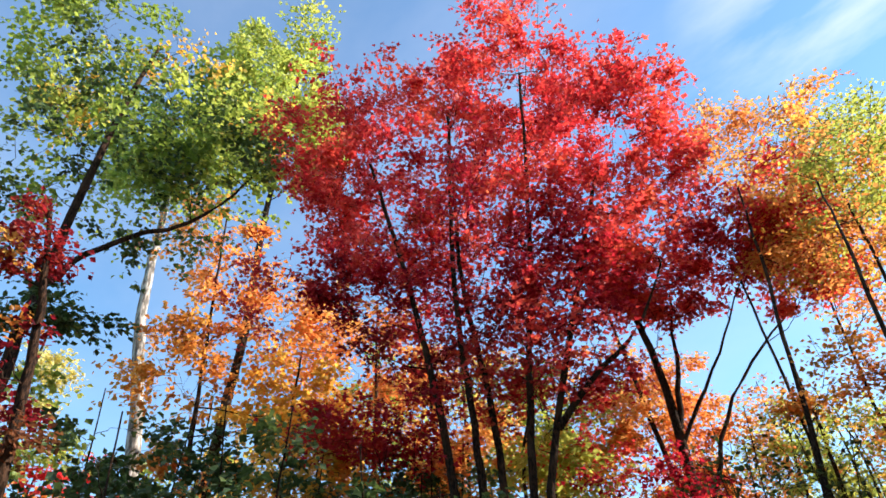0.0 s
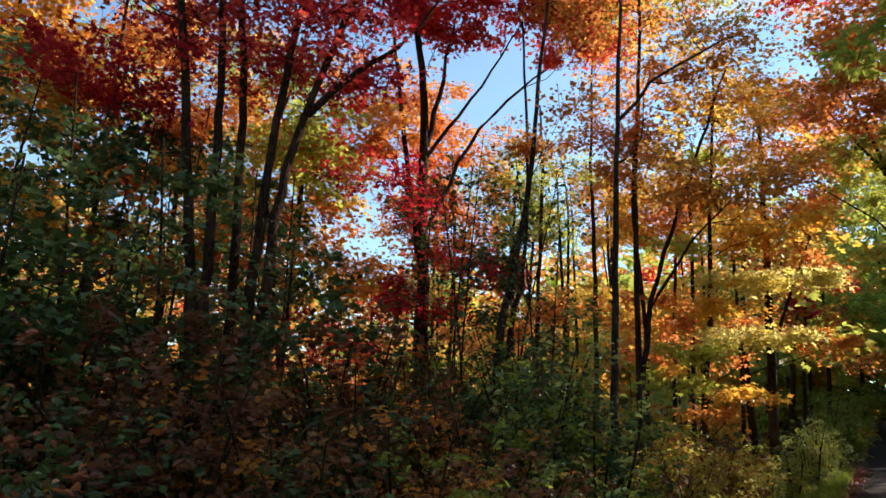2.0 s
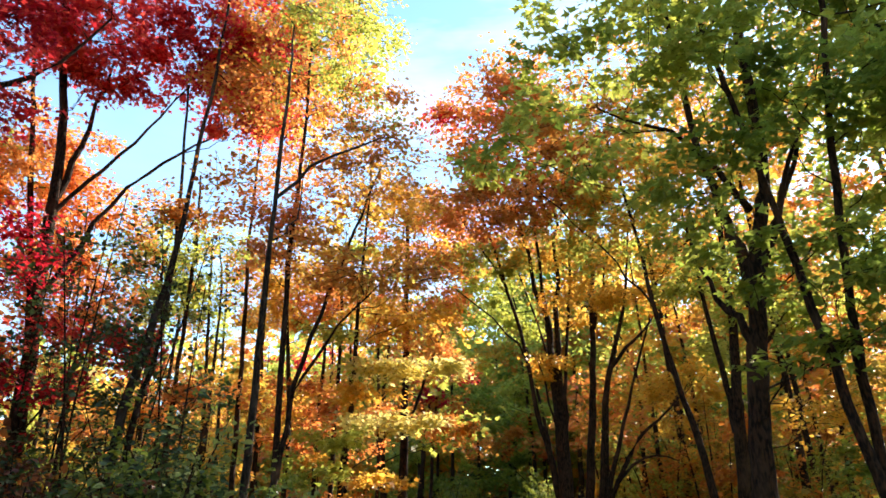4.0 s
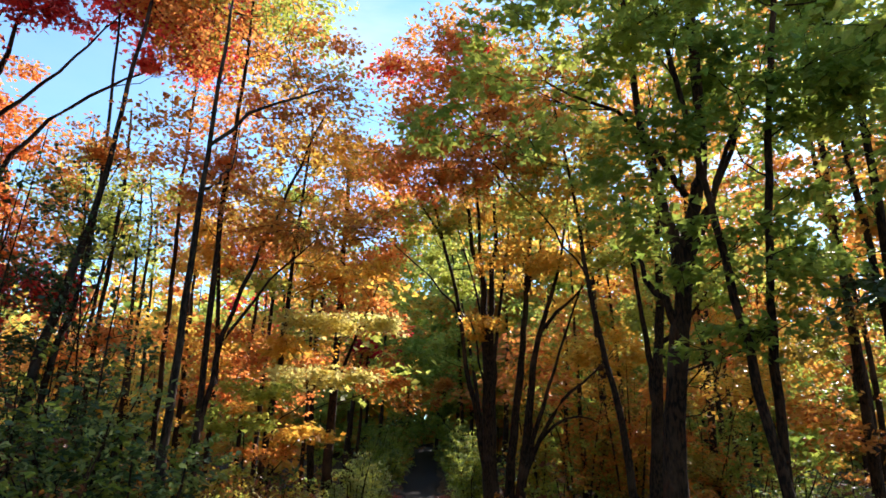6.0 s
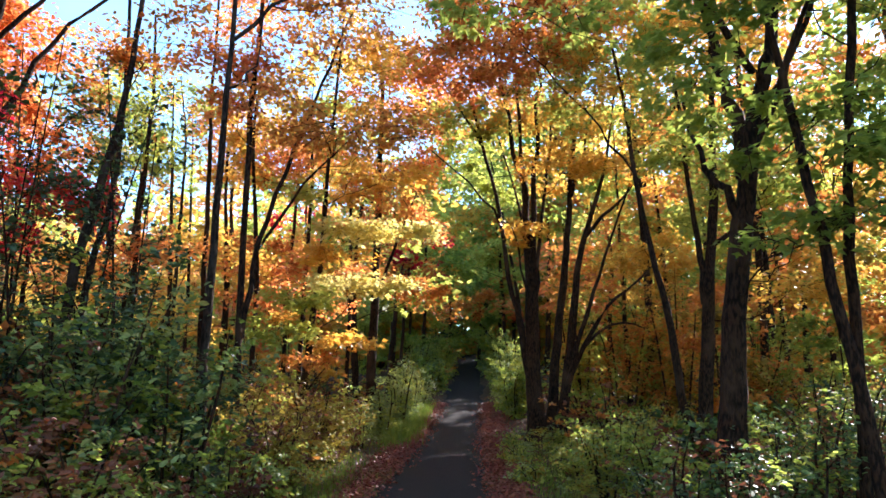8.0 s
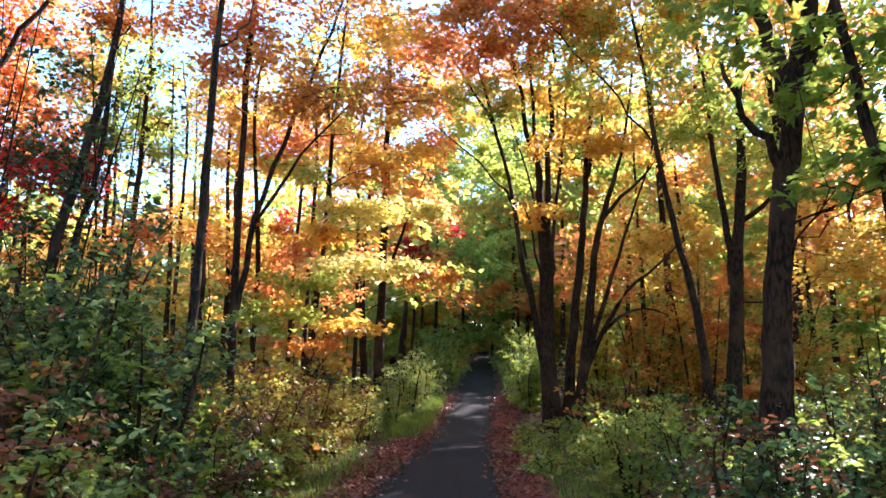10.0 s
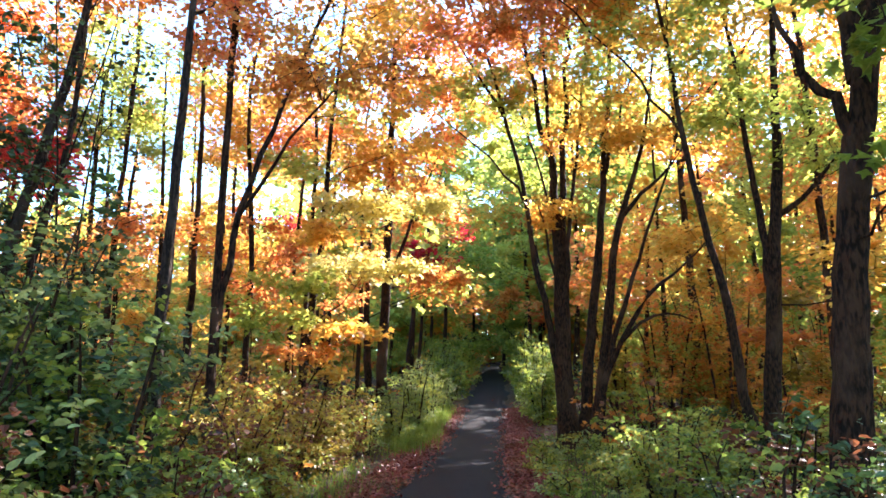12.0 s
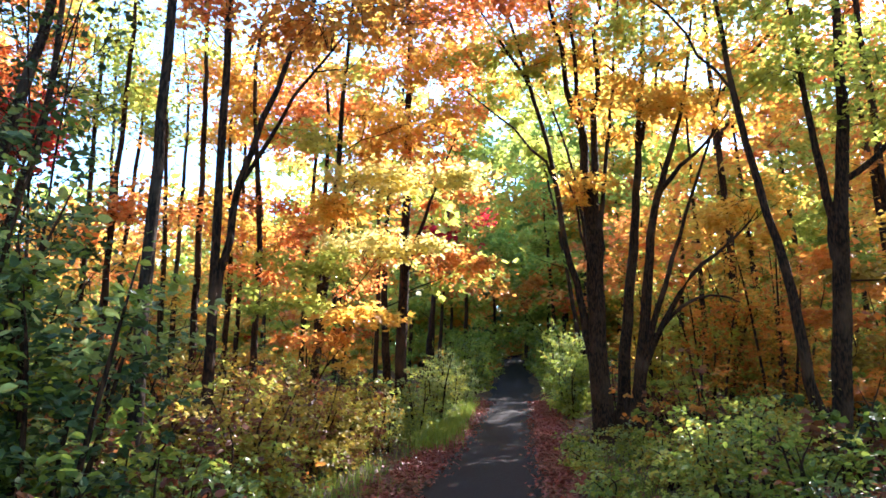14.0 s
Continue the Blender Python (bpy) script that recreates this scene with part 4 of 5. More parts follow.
tree("maple", "tall gold and lime maple deep in the woods", [
    ([foot(7.6, 12.5), (7.6, 12.5, 4), (7.5, 12.4, 8), (7.4, 12.3, 12)], 0.11, 0.03)],
    [((7.2, 12.4, 11.0), (1.8, 1.6, 1.2), 1200, GOLD), ((8.4, 12.2, 9.0), (1.7, 1.5, 1.0), 1200, LIME), ((6.4, 12.6, 9.4), (1.3, 1.3, 0.9), 800, RUST), ((8.6, 11.8, 11.6), (1.6, 1.5, 1.0), 900, LIME), ((8.2, 12.3, 6.7), (1.5, 1.4, 0.8), 600, RUST), ((9.4, 11.4, 7.5), (1.6, 1.5, 1.2), 800, OAK), ((8.0, 10.6, 5.6), (1.4, 1.2, 0.9), 700, GREEN), ((8.4, 13.9, 5.7), (1.6, 1.4, 1.0), 900, RUST), ((7.0, 12.2, 4.0), (1.3, 1.2, 0.8), 800, OLIVE), ((6.6, 11.4, 2.8), (1.2, 1.2, 0.7), 600, RUST)], size=0.1, dense=1.4)
tree("red_maple", "young russet-red maple deep in the woods beside the track", [
    ([foot(-2.2, 25.5), (-2.1, 25.5, 3), (-1.9, 25.4, 5.5), (-1.8, 25.3, 8)], 0.08, 0.015)],
    [((-1.6, 25.2, 6.0), (1.2, 1.0, 1.2), 350, DARKRED), ((-1.7, 25.2, 5.6), (1.2, 1.0, 1.2), 350, RUST), ((-1.9, 25.3, 4.4), (1.2, 1.0, 0.9), 500, RUST), ((-2.4, 25.4, 6.8), (1.2, 1.0, 0.9), 400, ORANGE)], size=0.14, dense=1.6)
tree("maple", "yellow-green tree arching over the track", [
    ([foot(-2.7, 27), (-2.6, 27, 3), (-2.2, 27, 6), (-1.4, 27.2, 10)], 0.13, 0.03)],
    [((-1.0, 27.3, 9.0), (1.6, 1.5, 1.8), 900, LIME), ((-0.4, 27.5, 6.4), (1.3, 1.3, 1.3), 600, GREEN), ((-1.2, 27.2, 4.6), (1.2, 1.2, 0.9), 450, GREEN)], size=0.15, dense=1.6)
tree("maple", "bright lime tree arching over the track", [
    ([foot(2.6, 29.5), (2.5, 29.5, 3), (2.0, 29.5, 6.5), (1.2, 29.4, 10.5)], 0.13, 0.03)],
    [((1.0, 29.2, 9.4), (1.7, 1.5, 1.9), 900, LIME), ((1.2, 29.3, 6.3), (1.4, 1.3, 1.3), 600, LIME), ((0.9, 29.2, 4.6), (1.0, 1.0, 0.8), 350, RUST)], size=0.15, dense=1.6)
for n, (x, y, h) in enumerate([(-4.3, 15.3, 8.5), (-4.7, 19.4, 10), (-6.4, 14.3, 9), (-5.6, 17.2, 9), (-3.7, 17.0, 8.5), (-7.6, 15.5, 8.5), (-3.2, 20.5, 9.5), (-6.6, 20.2, 10), (-8.6, 18.4, 9.5), (-4.6, 23, 11), (-9.8, 16.2, 9)]):
    tree("slim_maple", "slim forest maple with thin golden foliage", [
        ([foot(x, y), (x + 0.05, y, h * 0.4), (x + rng.normal(0, 0.15), y, h * 0.8), (x + rng.normal(0, 0.3), y, h)], 0.07, 0.02)],
        [((x, y, h * 0.8), (1.2, 1.2, 1.4), 900, (GOLD, ORANGE, LIME)[n % 3]), ((x + 0.3, y, h * 0.45), (1.0, 1.0, 0.9), 500, (ORANGE, GOLD)[n % 2])], group="slim maples behind")

for n, (x, y, h) in enumerate([(-9.3, 19, 11), (-8.2, 21.5, 10), (-11.2, 17.5, 10), (-7.3, 18.5, 9.5), (-12.6, 20, 11), (-6.6, 16.6, 8.5), (-10.2, 15.2, 9.5)]):
    tree("slim_maple", "thin grey-stemmed tree with sparse yellow leaves against the sky", [
        ([foot(x, y), (x - 0.03, y, h * 0.4), (x - 0.15 + rng.normal(0, 0.1), y, h * 0.8), (x - 0.3, y, h)], 0.075, 0.012)],
        [((x, y, h * 0.8), (1.1, 1.1, 1.5), 300, (GOLD, LIME, ORANGE)[n % 3]), ((x + 0.2, y, h * 0.5), (1.1, 1.1, 1.0), 260, (LIME, GOLD)[n % 2]), ((x, y, h * 0.3), (1.2, 1.1, 0.8), 420, (LIME, OLIVE, GOLD)[n % 3])], GREYBARK, size=0.11, group="thin trees against the sky", dense=1.3, rise=0.5)

for n, (x, y, h) in enumerate([(2.6, 38, 17), (5.6, 40, 18), (8.2, 42, 18), (12.5, 36, 15.5), (16, 34, 16), (18.5, 30, 15.5), (20, 25, 15), (8.2, 24.2, 11), (10.6, 27, 12.5), (0.9, 42, 14.5), (-0.9, 45, 15), (1.9, 35, 12.5), (-1.9, 33.5, 12), (14, 28, 13.5), (22, 20, 14)]):
    a, c, d = ((LIME, GOLD, GREEN), (RUST, LIME, GREEN), (GOLD, LIME, OAK), (LIME, RUST, GREEN))[n % 4]
    tree("maple", "tall maple in the closed woods beyond the track's bend", [
        ([foot(x, y), (x + 0.1, y, h * 0.35), (x + rng.normal(0, 0.25), y + rng.normal(0, 0.25), h * 0.75), (x + rng.normal(0, 0.4), y, h)], 0.12, 0.025)],
        [((x - 0.3, y, h * 0.92), (1.8, 1.7, 1.1), 1000, a), ((x + 0.6, y + 0.2, h * 0.76), (2.1, 1.8, 1.1), 1300, c), ((x - 0.6, y - 0.2, h * 0.6), (2.0, 1.8, 1.0), 1200, a), ((x + 0.3, y, h * 0.44), (1.9, 1.8, 0.9), 900, d), ((x, y, h * 0.28), (1.6, 1.5, 0.8), 600, d)],
        group="tall maples beyond", size=0.18, dense=1.15)
for n, (x, y, h) in enumerate([(-11.4, 11.6, 11), (-13.2, 10.4, 11.5), (-14.2, 12.6, 12), (-12.2, 8.9, 10.4), (-12.8, 5.6, 9.6), (-9.6, 9.4, 8.6)]):
    a, c = ((ORANGE, GOLD), (GOLD, ORANGE), (LIME, ORANGE))[n % 3]
    tree("orange_maple", "orange and golden maple behind the scarlet stems", [
        ([foot(x, y), (x + 0.1, y, h * 0.4), (x + rng.normal(0, 0.2), y, h * 0.75), (x + rng.normal(0, 0.3), y, h)], 0.08, 0.02)],
        [((x, y, h * 0.9), (1.3, 1.3, 0.9), 500, a), ((x + 0.3, y, h * 0.72), (1.6, 1.5, 0.9), 900, a), ((x - 0.3, y, h * 0.55), (1.6, 1.5, 0.8), 900, c)], group="maples behind the stems", size=0.12, dense=1.5)

# ---- woods behind ----
def far_tree(h, mats, label, seed_shift):
    s = rng.normal(0, 0.25, 4)
    blobs = []
    for k in range(8):
        a, q = k * 2.4 + seed_shift, 0.28 + 0.66 * k / 7
        blobs.append(((math.cos(a) * h * 0.13, math.sin(a) * h * 0.13, h * q), (h * 0.15, h * 0.15, h * 0.09), 235, mats[k % len(mats)]))
    return tree("forest_tree", label, [([(0, 0, 0), (s[0] * 0.4, s[1] * 0.4, h * 0.4), (s[2], s[3], h * 0.95)], 0.011 * h, 0.02)], blobs, size=0.23, twigs=8, spread=0.4, level=0.45, group="woods behind", dense=1.0)


def place(protos, spots):
    """Each kind stands at its first spot; the rest are copies."""
    used = set()
    for x, y, s in spots:
        i = int(rng.integers(0, len(protos)))
        m = Matrix.Translation(foot(x, y)) @ Matrix.Rotation(rng.uniform(0, 6.28), 4, "Z") @ Matrix.Scale(s, 4)
        ob = protos[i] if i not in used else copy_thing(protos[i], Matrix())
        used.add(i)
        ob.matrix_basis = m


PROTOS = [far_tree(10, (GOLD, ORANGE), "golden orange forest tree in the woods behind", 0.0), far_tree(10, (LIME, GOLD), "lime and gold forest tree in the woods behind", 1.0),
          far_tree(10, (ORANGE, GOLD, RUST), "rusty orange forest tree in the woods behind", 2.0), far_tree(10, (LIME, GREEN), "yellow-green forest tree in the woods behind", 3.0),
          far_tree(10, (RED, ORANGE), "red and orange forest tree in the woods behind", 4.0)]
spots = [(side * 3.6 + rng.normal(0, 0.5), y + rng.normal(0, 0.8), rng.uniform(0.9, 1.2)) for y in range(22, 58, 4) for side in (-1, 1) if side < 0 or y > 33]
for _ in range(4000):
    y, x = rng.uniform(-14, 62), rng.uniform(-44, 30)
    d = math.hypot(x, y - 2)
    if abs(x + 0.2) < 3.4 or d < 19 or any((x - a) ** 2 + (y - b) ** 2 < 6.5 for a, b, _ in spots):
        continue
    if y < 2 and x > -17 or y < 34 and -18.5 < x - 0.681 * y < -12.5:
        continue
    turn = math.degrees(math.atan2(-x, y))
    spots.append((x, y, (0.95 if turn > 48 else 0.55 if turn > 20 else 1.1 if x < 1 else 1.0) * rng.uniform(0.85, 1.15)))
    if len(spots) >= 114:
        break
spots = [q for q in spots if not (q[1] < 34 and -22.5 < q[0] - 0.681 * q[1] < -18.5)]
spots += [(-1.2, 61, 0.9), (1.0, 63, 1.0), (-0.1, 66, 1.1), (2.2, 60, 0.9), (-2.6, 63, 1.0)]
place([PROTOS[k] for k in (3, 1)], spots[:10])
place([PROTOS[k] for k in (2, 4)] + [copy_thing(PROTOS[k], Matrix()) for k in (0, 1)], [q for q in spots[10:] if q[0] < 1])
place([PROTOS[0]] + [copy_thing(PROTOS[k], Matrix()) for k in (1, 3, 1)], [q for q in spots[10:] if q[0] >= 1])


# the woods go on, unseen, behind the start of the walk: added to cut sky light on track and trunks
for k, (x, y, q) in enumerate(((-3.5, -6, 1.25), (0.8, -8, 1.35), (4.6, -4.5, 1.25), (7.4, -1.5, 1.2), (3.4, -11, 1.4), (-8, -9, 1.3), (9.6, -7, 1.3), (-2.6, -12.5, 1.4), (8.2, 2.4, 1.15), (6.0, -9.5, 1.3), (11.5, 1.0, 1.3))):
    unseen_tree = copy_thing(PROTOS[(3, 1, 0, 2)[k % 4]], Matrix())
    unseen_tree.matrix_basis = Matrix.Translation(foot(x, y)) @ Matrix.Rotation(k * 1.3, 4, "Z") @ Matrix.Scale(q, 4)


for k, (x, y, q) in enumerate(((4.2, 36, 1.5), (6.5, 44, 1.75), (3.4, 46, 1.7), (8.8, 46, 1.8), (5.0, 50, 1.9), (10.6, 43, 1.7), (1.4, 48, 1.6), (3.4, 34.6, 1.05), (5.4, 36.6, 1.2), (2.0, 38.5, 1.2), (7.0, 38.6, 1.3))):
    tree_beyond = copy_thing(PROTOS[(3, 1, 3, 2)[k % 4]], Matrix())
    tree_beyond.matrix_basis = Matrix.Translation(foot(x, y)) @ Matrix.Rotation(k * 2.1, 4, "Z") @ Matrix.Scale(q, 4)


def sapling(mats, label):
    h = 4.0
    blobs = [((0.45 * math.cos(k * 2.1), 0.45 * math.sin(k * 2.1), 0.9 + 0.55 * k), (0.75, 0.75, 0.28), 170, mats[k % len(mats)]) for k in range(6)]
    return tree("sapling", label, [([(0, 0, 0), (0.1, 0, 2), (0.05, 0.15, h)], 0.03, 0.008)], blobs, size=0.15, twigs=9, spread=0.26, level=0.35, group="saplings", dense=1.25)


SAPLINGS = [sapling((GOLD, LIME), "golden sapling among the trunks"), sapling((ORANGE, GOLD), "orange sapling among the trunks"), sapling((LIME, GREEN), "yellow-green sapling among the trunks"),
            sapling((OLIVE, RUST), "russet and olive sapling among the trunks"), sapling((RUST, GOLD, OLIVE), "rusty gold sapling among the trunks")]
young = []
for _ in range(6000):
    y, x = rng.uniform(2, 46), rng.uniform(-26, 17)
    d = math.hypot(x, y - 2)
    if abs(x + 0.25) < 2.7 or d < 11.5 or y < 28 and x > 0 and -18.5 < x - 0.681 * y < -12.5 or any((x - a) ** 2 + (y - b) ** 2 < 1.6 for a, b, _ in young):
        continue
    young.append((x, y, rng.uniform(0.65, 1.25) * (0.75 if x < -6 else 1.05)))
    if len(young) >= 100:
        break
place([SAPLINGS[k] for k in (0, 1, 2)], [q for q in young if q[0] < 1])
place([SAPLINGS[k] for k in (3, 4)] + [copy_thing(SAPLINGS[k], Matrix()) for k in (2, 2, 0)], [q for q in young if q[0] >= 1])


def far_woods():
    """The closed edge of the woods all round, far behind the trees."""
    parts, slots, mats = [], [], [GOLD, LIME, ORANGE, GREEN, RUST]
    for i in range(len(mats)):
        n = 11500
        a = rng.uniform(-2.3, 1.3, n)
        k = rng.integers(0, 160, n)
        wob = np.sin(k * 12.9898) * 43758.5453
        wob -= np.floor(wob)
        r = 58 + wob * 16 + rng.normal(0, 1.5, n)
        top = np.where(np.abs(a + 0.02) < 0.5, 16.0, np.where(a > 0, 15.0, 13.0)) * (0.6 + 0.5 * (0.5 + 0.5 * np.sin(a * 23 + i) * np.sin(a * 57 + 2 * i)))
        x, y = np.sin(a) * r, 2 + np.cos(a) * r
        z = height(x, y) + rng.uniform(0, 1, n) * top
        parts.append(leaf_quads(np.stack([x, y, z], 1), 0.75, 0.8))
        slots.append(np.full(n, i))
    for k, (count, near, far, top, mat) in enumerate(((11000, 40, 47, 8.5, 1), (11000, 46, 54, 12, 3), (8000, 42, 52, 10, 4), (6000, 40, 50, 9, 0))):
        # the woods straight ahead, with the track's gap left open near the eye
        a = rng.uniform(-0.62, 0.72, count)
        r = rng.uniform(near, far, count)
        x, y = np.sin(a) * r, 2 + np.cos(a) * r
        keep = np.abs(x + 0.2) > 2.2
        h = top * (0.75 + 0.35 * np.sin(a * 31 + k) * np.sin(a * 13 + 2 * k))
        c = np.stack([x, y, height(x, y) + rng.uniform(0.02, 1, count) * h], 1)[keep]
        parts.append(leaf_quads(c, 0.6, 0.8))
        slots.append(np.full(len(c), mat))
    n = 9000
    x = rng.normal(0, 5, n)
    y = 63 + rng.uniform(0, 6, n)
    parts.append(leaf_quads(np.stack([x, y, height(x, y) + rng.uniform(0, 1, n) ** 0.8 * 14], 1), 0.6, 0.8))
    slots.append(np.full(n, 3))
    v, f = joined(parts)
    return tagged(mesh_object("far_woods", v, f, mats, None, np.concatenate(slots)), "distant autumn woods closing off the view", "woods", kind="stuff")


far_woods()
for x, y, t in ((-0.7, 56, 2.6), (0.5, 57, 2.4), (1.6, 56, 2.8), (-2.0, 55, 2.8)):
    shrub("dark bush closing the end of the track", x, y, t, 1.3, 900, [LIME, RUST, GREEN], 0.2, group="end bushes")

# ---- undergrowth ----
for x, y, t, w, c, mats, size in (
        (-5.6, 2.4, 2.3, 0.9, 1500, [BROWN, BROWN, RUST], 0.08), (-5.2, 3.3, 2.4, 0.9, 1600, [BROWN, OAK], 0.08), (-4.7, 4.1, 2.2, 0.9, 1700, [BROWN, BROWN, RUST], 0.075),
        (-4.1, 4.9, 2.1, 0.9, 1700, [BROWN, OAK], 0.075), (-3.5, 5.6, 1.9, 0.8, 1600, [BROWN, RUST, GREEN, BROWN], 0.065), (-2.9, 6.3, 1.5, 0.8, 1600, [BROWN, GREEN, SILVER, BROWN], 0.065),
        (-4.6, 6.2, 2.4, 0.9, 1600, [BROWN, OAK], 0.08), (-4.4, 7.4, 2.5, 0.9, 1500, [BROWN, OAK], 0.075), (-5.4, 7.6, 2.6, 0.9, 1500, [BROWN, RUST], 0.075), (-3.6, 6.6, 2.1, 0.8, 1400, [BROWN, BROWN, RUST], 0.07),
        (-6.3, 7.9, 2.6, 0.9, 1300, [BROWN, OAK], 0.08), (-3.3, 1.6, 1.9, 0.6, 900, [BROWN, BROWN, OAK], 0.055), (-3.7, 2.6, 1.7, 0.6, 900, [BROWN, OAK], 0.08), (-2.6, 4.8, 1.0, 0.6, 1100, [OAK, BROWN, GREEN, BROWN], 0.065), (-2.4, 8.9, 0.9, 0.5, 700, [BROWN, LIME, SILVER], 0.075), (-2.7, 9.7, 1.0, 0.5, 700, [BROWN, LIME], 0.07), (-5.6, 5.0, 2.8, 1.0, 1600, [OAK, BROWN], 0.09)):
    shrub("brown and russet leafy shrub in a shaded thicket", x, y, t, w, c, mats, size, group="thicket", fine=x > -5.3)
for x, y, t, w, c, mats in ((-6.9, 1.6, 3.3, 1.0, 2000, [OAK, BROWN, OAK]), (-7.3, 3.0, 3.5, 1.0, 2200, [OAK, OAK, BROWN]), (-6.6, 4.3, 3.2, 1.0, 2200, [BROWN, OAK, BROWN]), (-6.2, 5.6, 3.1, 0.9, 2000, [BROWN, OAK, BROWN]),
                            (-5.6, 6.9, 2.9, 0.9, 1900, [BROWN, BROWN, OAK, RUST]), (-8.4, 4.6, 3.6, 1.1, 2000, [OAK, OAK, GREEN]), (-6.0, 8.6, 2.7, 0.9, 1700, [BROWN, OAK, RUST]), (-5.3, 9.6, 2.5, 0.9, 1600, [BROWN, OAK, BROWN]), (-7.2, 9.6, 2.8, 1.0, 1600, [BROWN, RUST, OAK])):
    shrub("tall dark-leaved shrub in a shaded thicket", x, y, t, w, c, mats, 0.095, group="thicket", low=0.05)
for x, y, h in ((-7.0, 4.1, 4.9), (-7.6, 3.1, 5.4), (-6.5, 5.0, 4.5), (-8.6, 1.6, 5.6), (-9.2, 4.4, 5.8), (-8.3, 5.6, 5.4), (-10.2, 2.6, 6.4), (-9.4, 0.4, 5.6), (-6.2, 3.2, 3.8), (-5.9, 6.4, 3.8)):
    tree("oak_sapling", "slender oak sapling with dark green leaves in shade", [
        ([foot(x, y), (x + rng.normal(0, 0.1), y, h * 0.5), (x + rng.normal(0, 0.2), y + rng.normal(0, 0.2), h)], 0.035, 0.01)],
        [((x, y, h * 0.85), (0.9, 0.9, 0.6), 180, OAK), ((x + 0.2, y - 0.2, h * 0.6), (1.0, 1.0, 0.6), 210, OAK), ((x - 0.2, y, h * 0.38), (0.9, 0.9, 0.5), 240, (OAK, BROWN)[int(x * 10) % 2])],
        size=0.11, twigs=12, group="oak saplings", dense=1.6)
for x, y, h in ((-5.6, 9.4, 5.6), (-5.2, 9.0, 6.2), (-4.7, 9.6, 5.4), (-5.9, 10.2, 6.4), (-4.3, 9.9, 5.8), (-4.9, 8.9, 5.0), (-5.5, 11.0, 6.6), (-3.9, 9.3, 4.6), (-6.3, 9.6, 5.8)):
    dx, dy = rng.normal(0, 0.35, 2)
    tree("thin_sapling", "thin bare-stemmed sapling with a few small dark leaves", [
        ([foot(x, y), (x + dx * 0.3, y + dy * 0.3, h * 0.5), (x + dx, y + dy, h)], 0.022, 0.006)],
        [((x + dx * q, y + dy * q, h * q), (0.75, 0.75, 0.45), 46, OAK) for q in (0.3, 0.45, 0.6, 0.75, 0.9)],
        size=0.085, twigs=18, group="thin saplings", dense=1.3, tuft=3, rise=0.9)
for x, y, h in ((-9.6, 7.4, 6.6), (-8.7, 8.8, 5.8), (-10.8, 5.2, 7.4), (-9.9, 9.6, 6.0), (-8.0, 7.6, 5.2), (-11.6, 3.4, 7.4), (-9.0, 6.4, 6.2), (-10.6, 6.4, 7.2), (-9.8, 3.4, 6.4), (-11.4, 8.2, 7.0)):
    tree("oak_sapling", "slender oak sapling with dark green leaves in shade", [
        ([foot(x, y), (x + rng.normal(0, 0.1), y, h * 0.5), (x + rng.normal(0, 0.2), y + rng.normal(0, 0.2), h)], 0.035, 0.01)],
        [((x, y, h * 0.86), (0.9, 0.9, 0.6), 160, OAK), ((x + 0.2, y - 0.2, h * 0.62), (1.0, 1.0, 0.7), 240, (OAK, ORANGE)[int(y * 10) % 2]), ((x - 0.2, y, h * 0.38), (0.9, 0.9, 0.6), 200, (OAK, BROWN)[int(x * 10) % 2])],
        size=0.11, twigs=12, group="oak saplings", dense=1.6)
for x, y, h, m in ((-12.6, 2.0, 7.6, OAK), (-13.4, 3.6, 7.2, ORANGE), (-11.2, 4.9, 6.6, GOLD), (-12.4, 6.4, 7.2, GOLD), (-10.6, 6.8, 6.6, ORANGE), (-14.5, 0.9, 8.4, LIME), (-11.0, 8.6, 6.4, GOLD), (-13.6, 8.8, 7.4, LIME)):
    tree("young_maple", "slender young tree in the thicket with turning leaves", [
        ([foot(x, y), (x + rng.normal(0, 0.1), y, h * 0.5), (x + rng.normal(0, 0.2), y + rng.normal(0, 0.2), h)], 0.045, 0.01)],
        [((x, y, h * 0.88), (1.2, 1.2, 0.8), 620, m), ((x + 0.3, y - 0.2, h * 0.66), (1.3, 1.3, 0.8), 700, m), ((x - 0.2, y, h * 0.42), (1.2, 1.2, 0.7), 600, (OAK, LIME)[int(y * 10) % 2])],
        size=0.13, twigs=40, group="young trees in the thicket", dense=1.3)
# SILVER leaves among the dark ones stand for sunlit spots and glints
for x, y, t, w, c in ((-2.8, 8.0, 2.3, 0.7, 1800), (-3.5, 8.2, 2.7, 0.8, 2000), (-3.2, 7.2, 2.1, 0.7, 1600), (-4.1, 8.5, 2.9, 0.8, 1800)):
    shrub("dark green shrub with glossy leaves beside the track", x, y, t, w, c, [OAK, GREEN, OAK, SILVER], 0.08, group="green shrubs", fine=True)
for x, y, t, w, c in ((-4.2, 10.8, 1.9, 0.7, 900), (-3.7, 11.6, 1.8, 0.7, 900), (-5.0, 11.8, 2.0, 0.8, 900), (-2.6, 11.8, 1.4, 0.6, 700)):
    shrub("orange and gold low shrub between the trunks", x, y, t, w, int(c * 1.5), [RUST, OLIVE, OLIVE, BROWN], 0.065, group="orange shrubs")
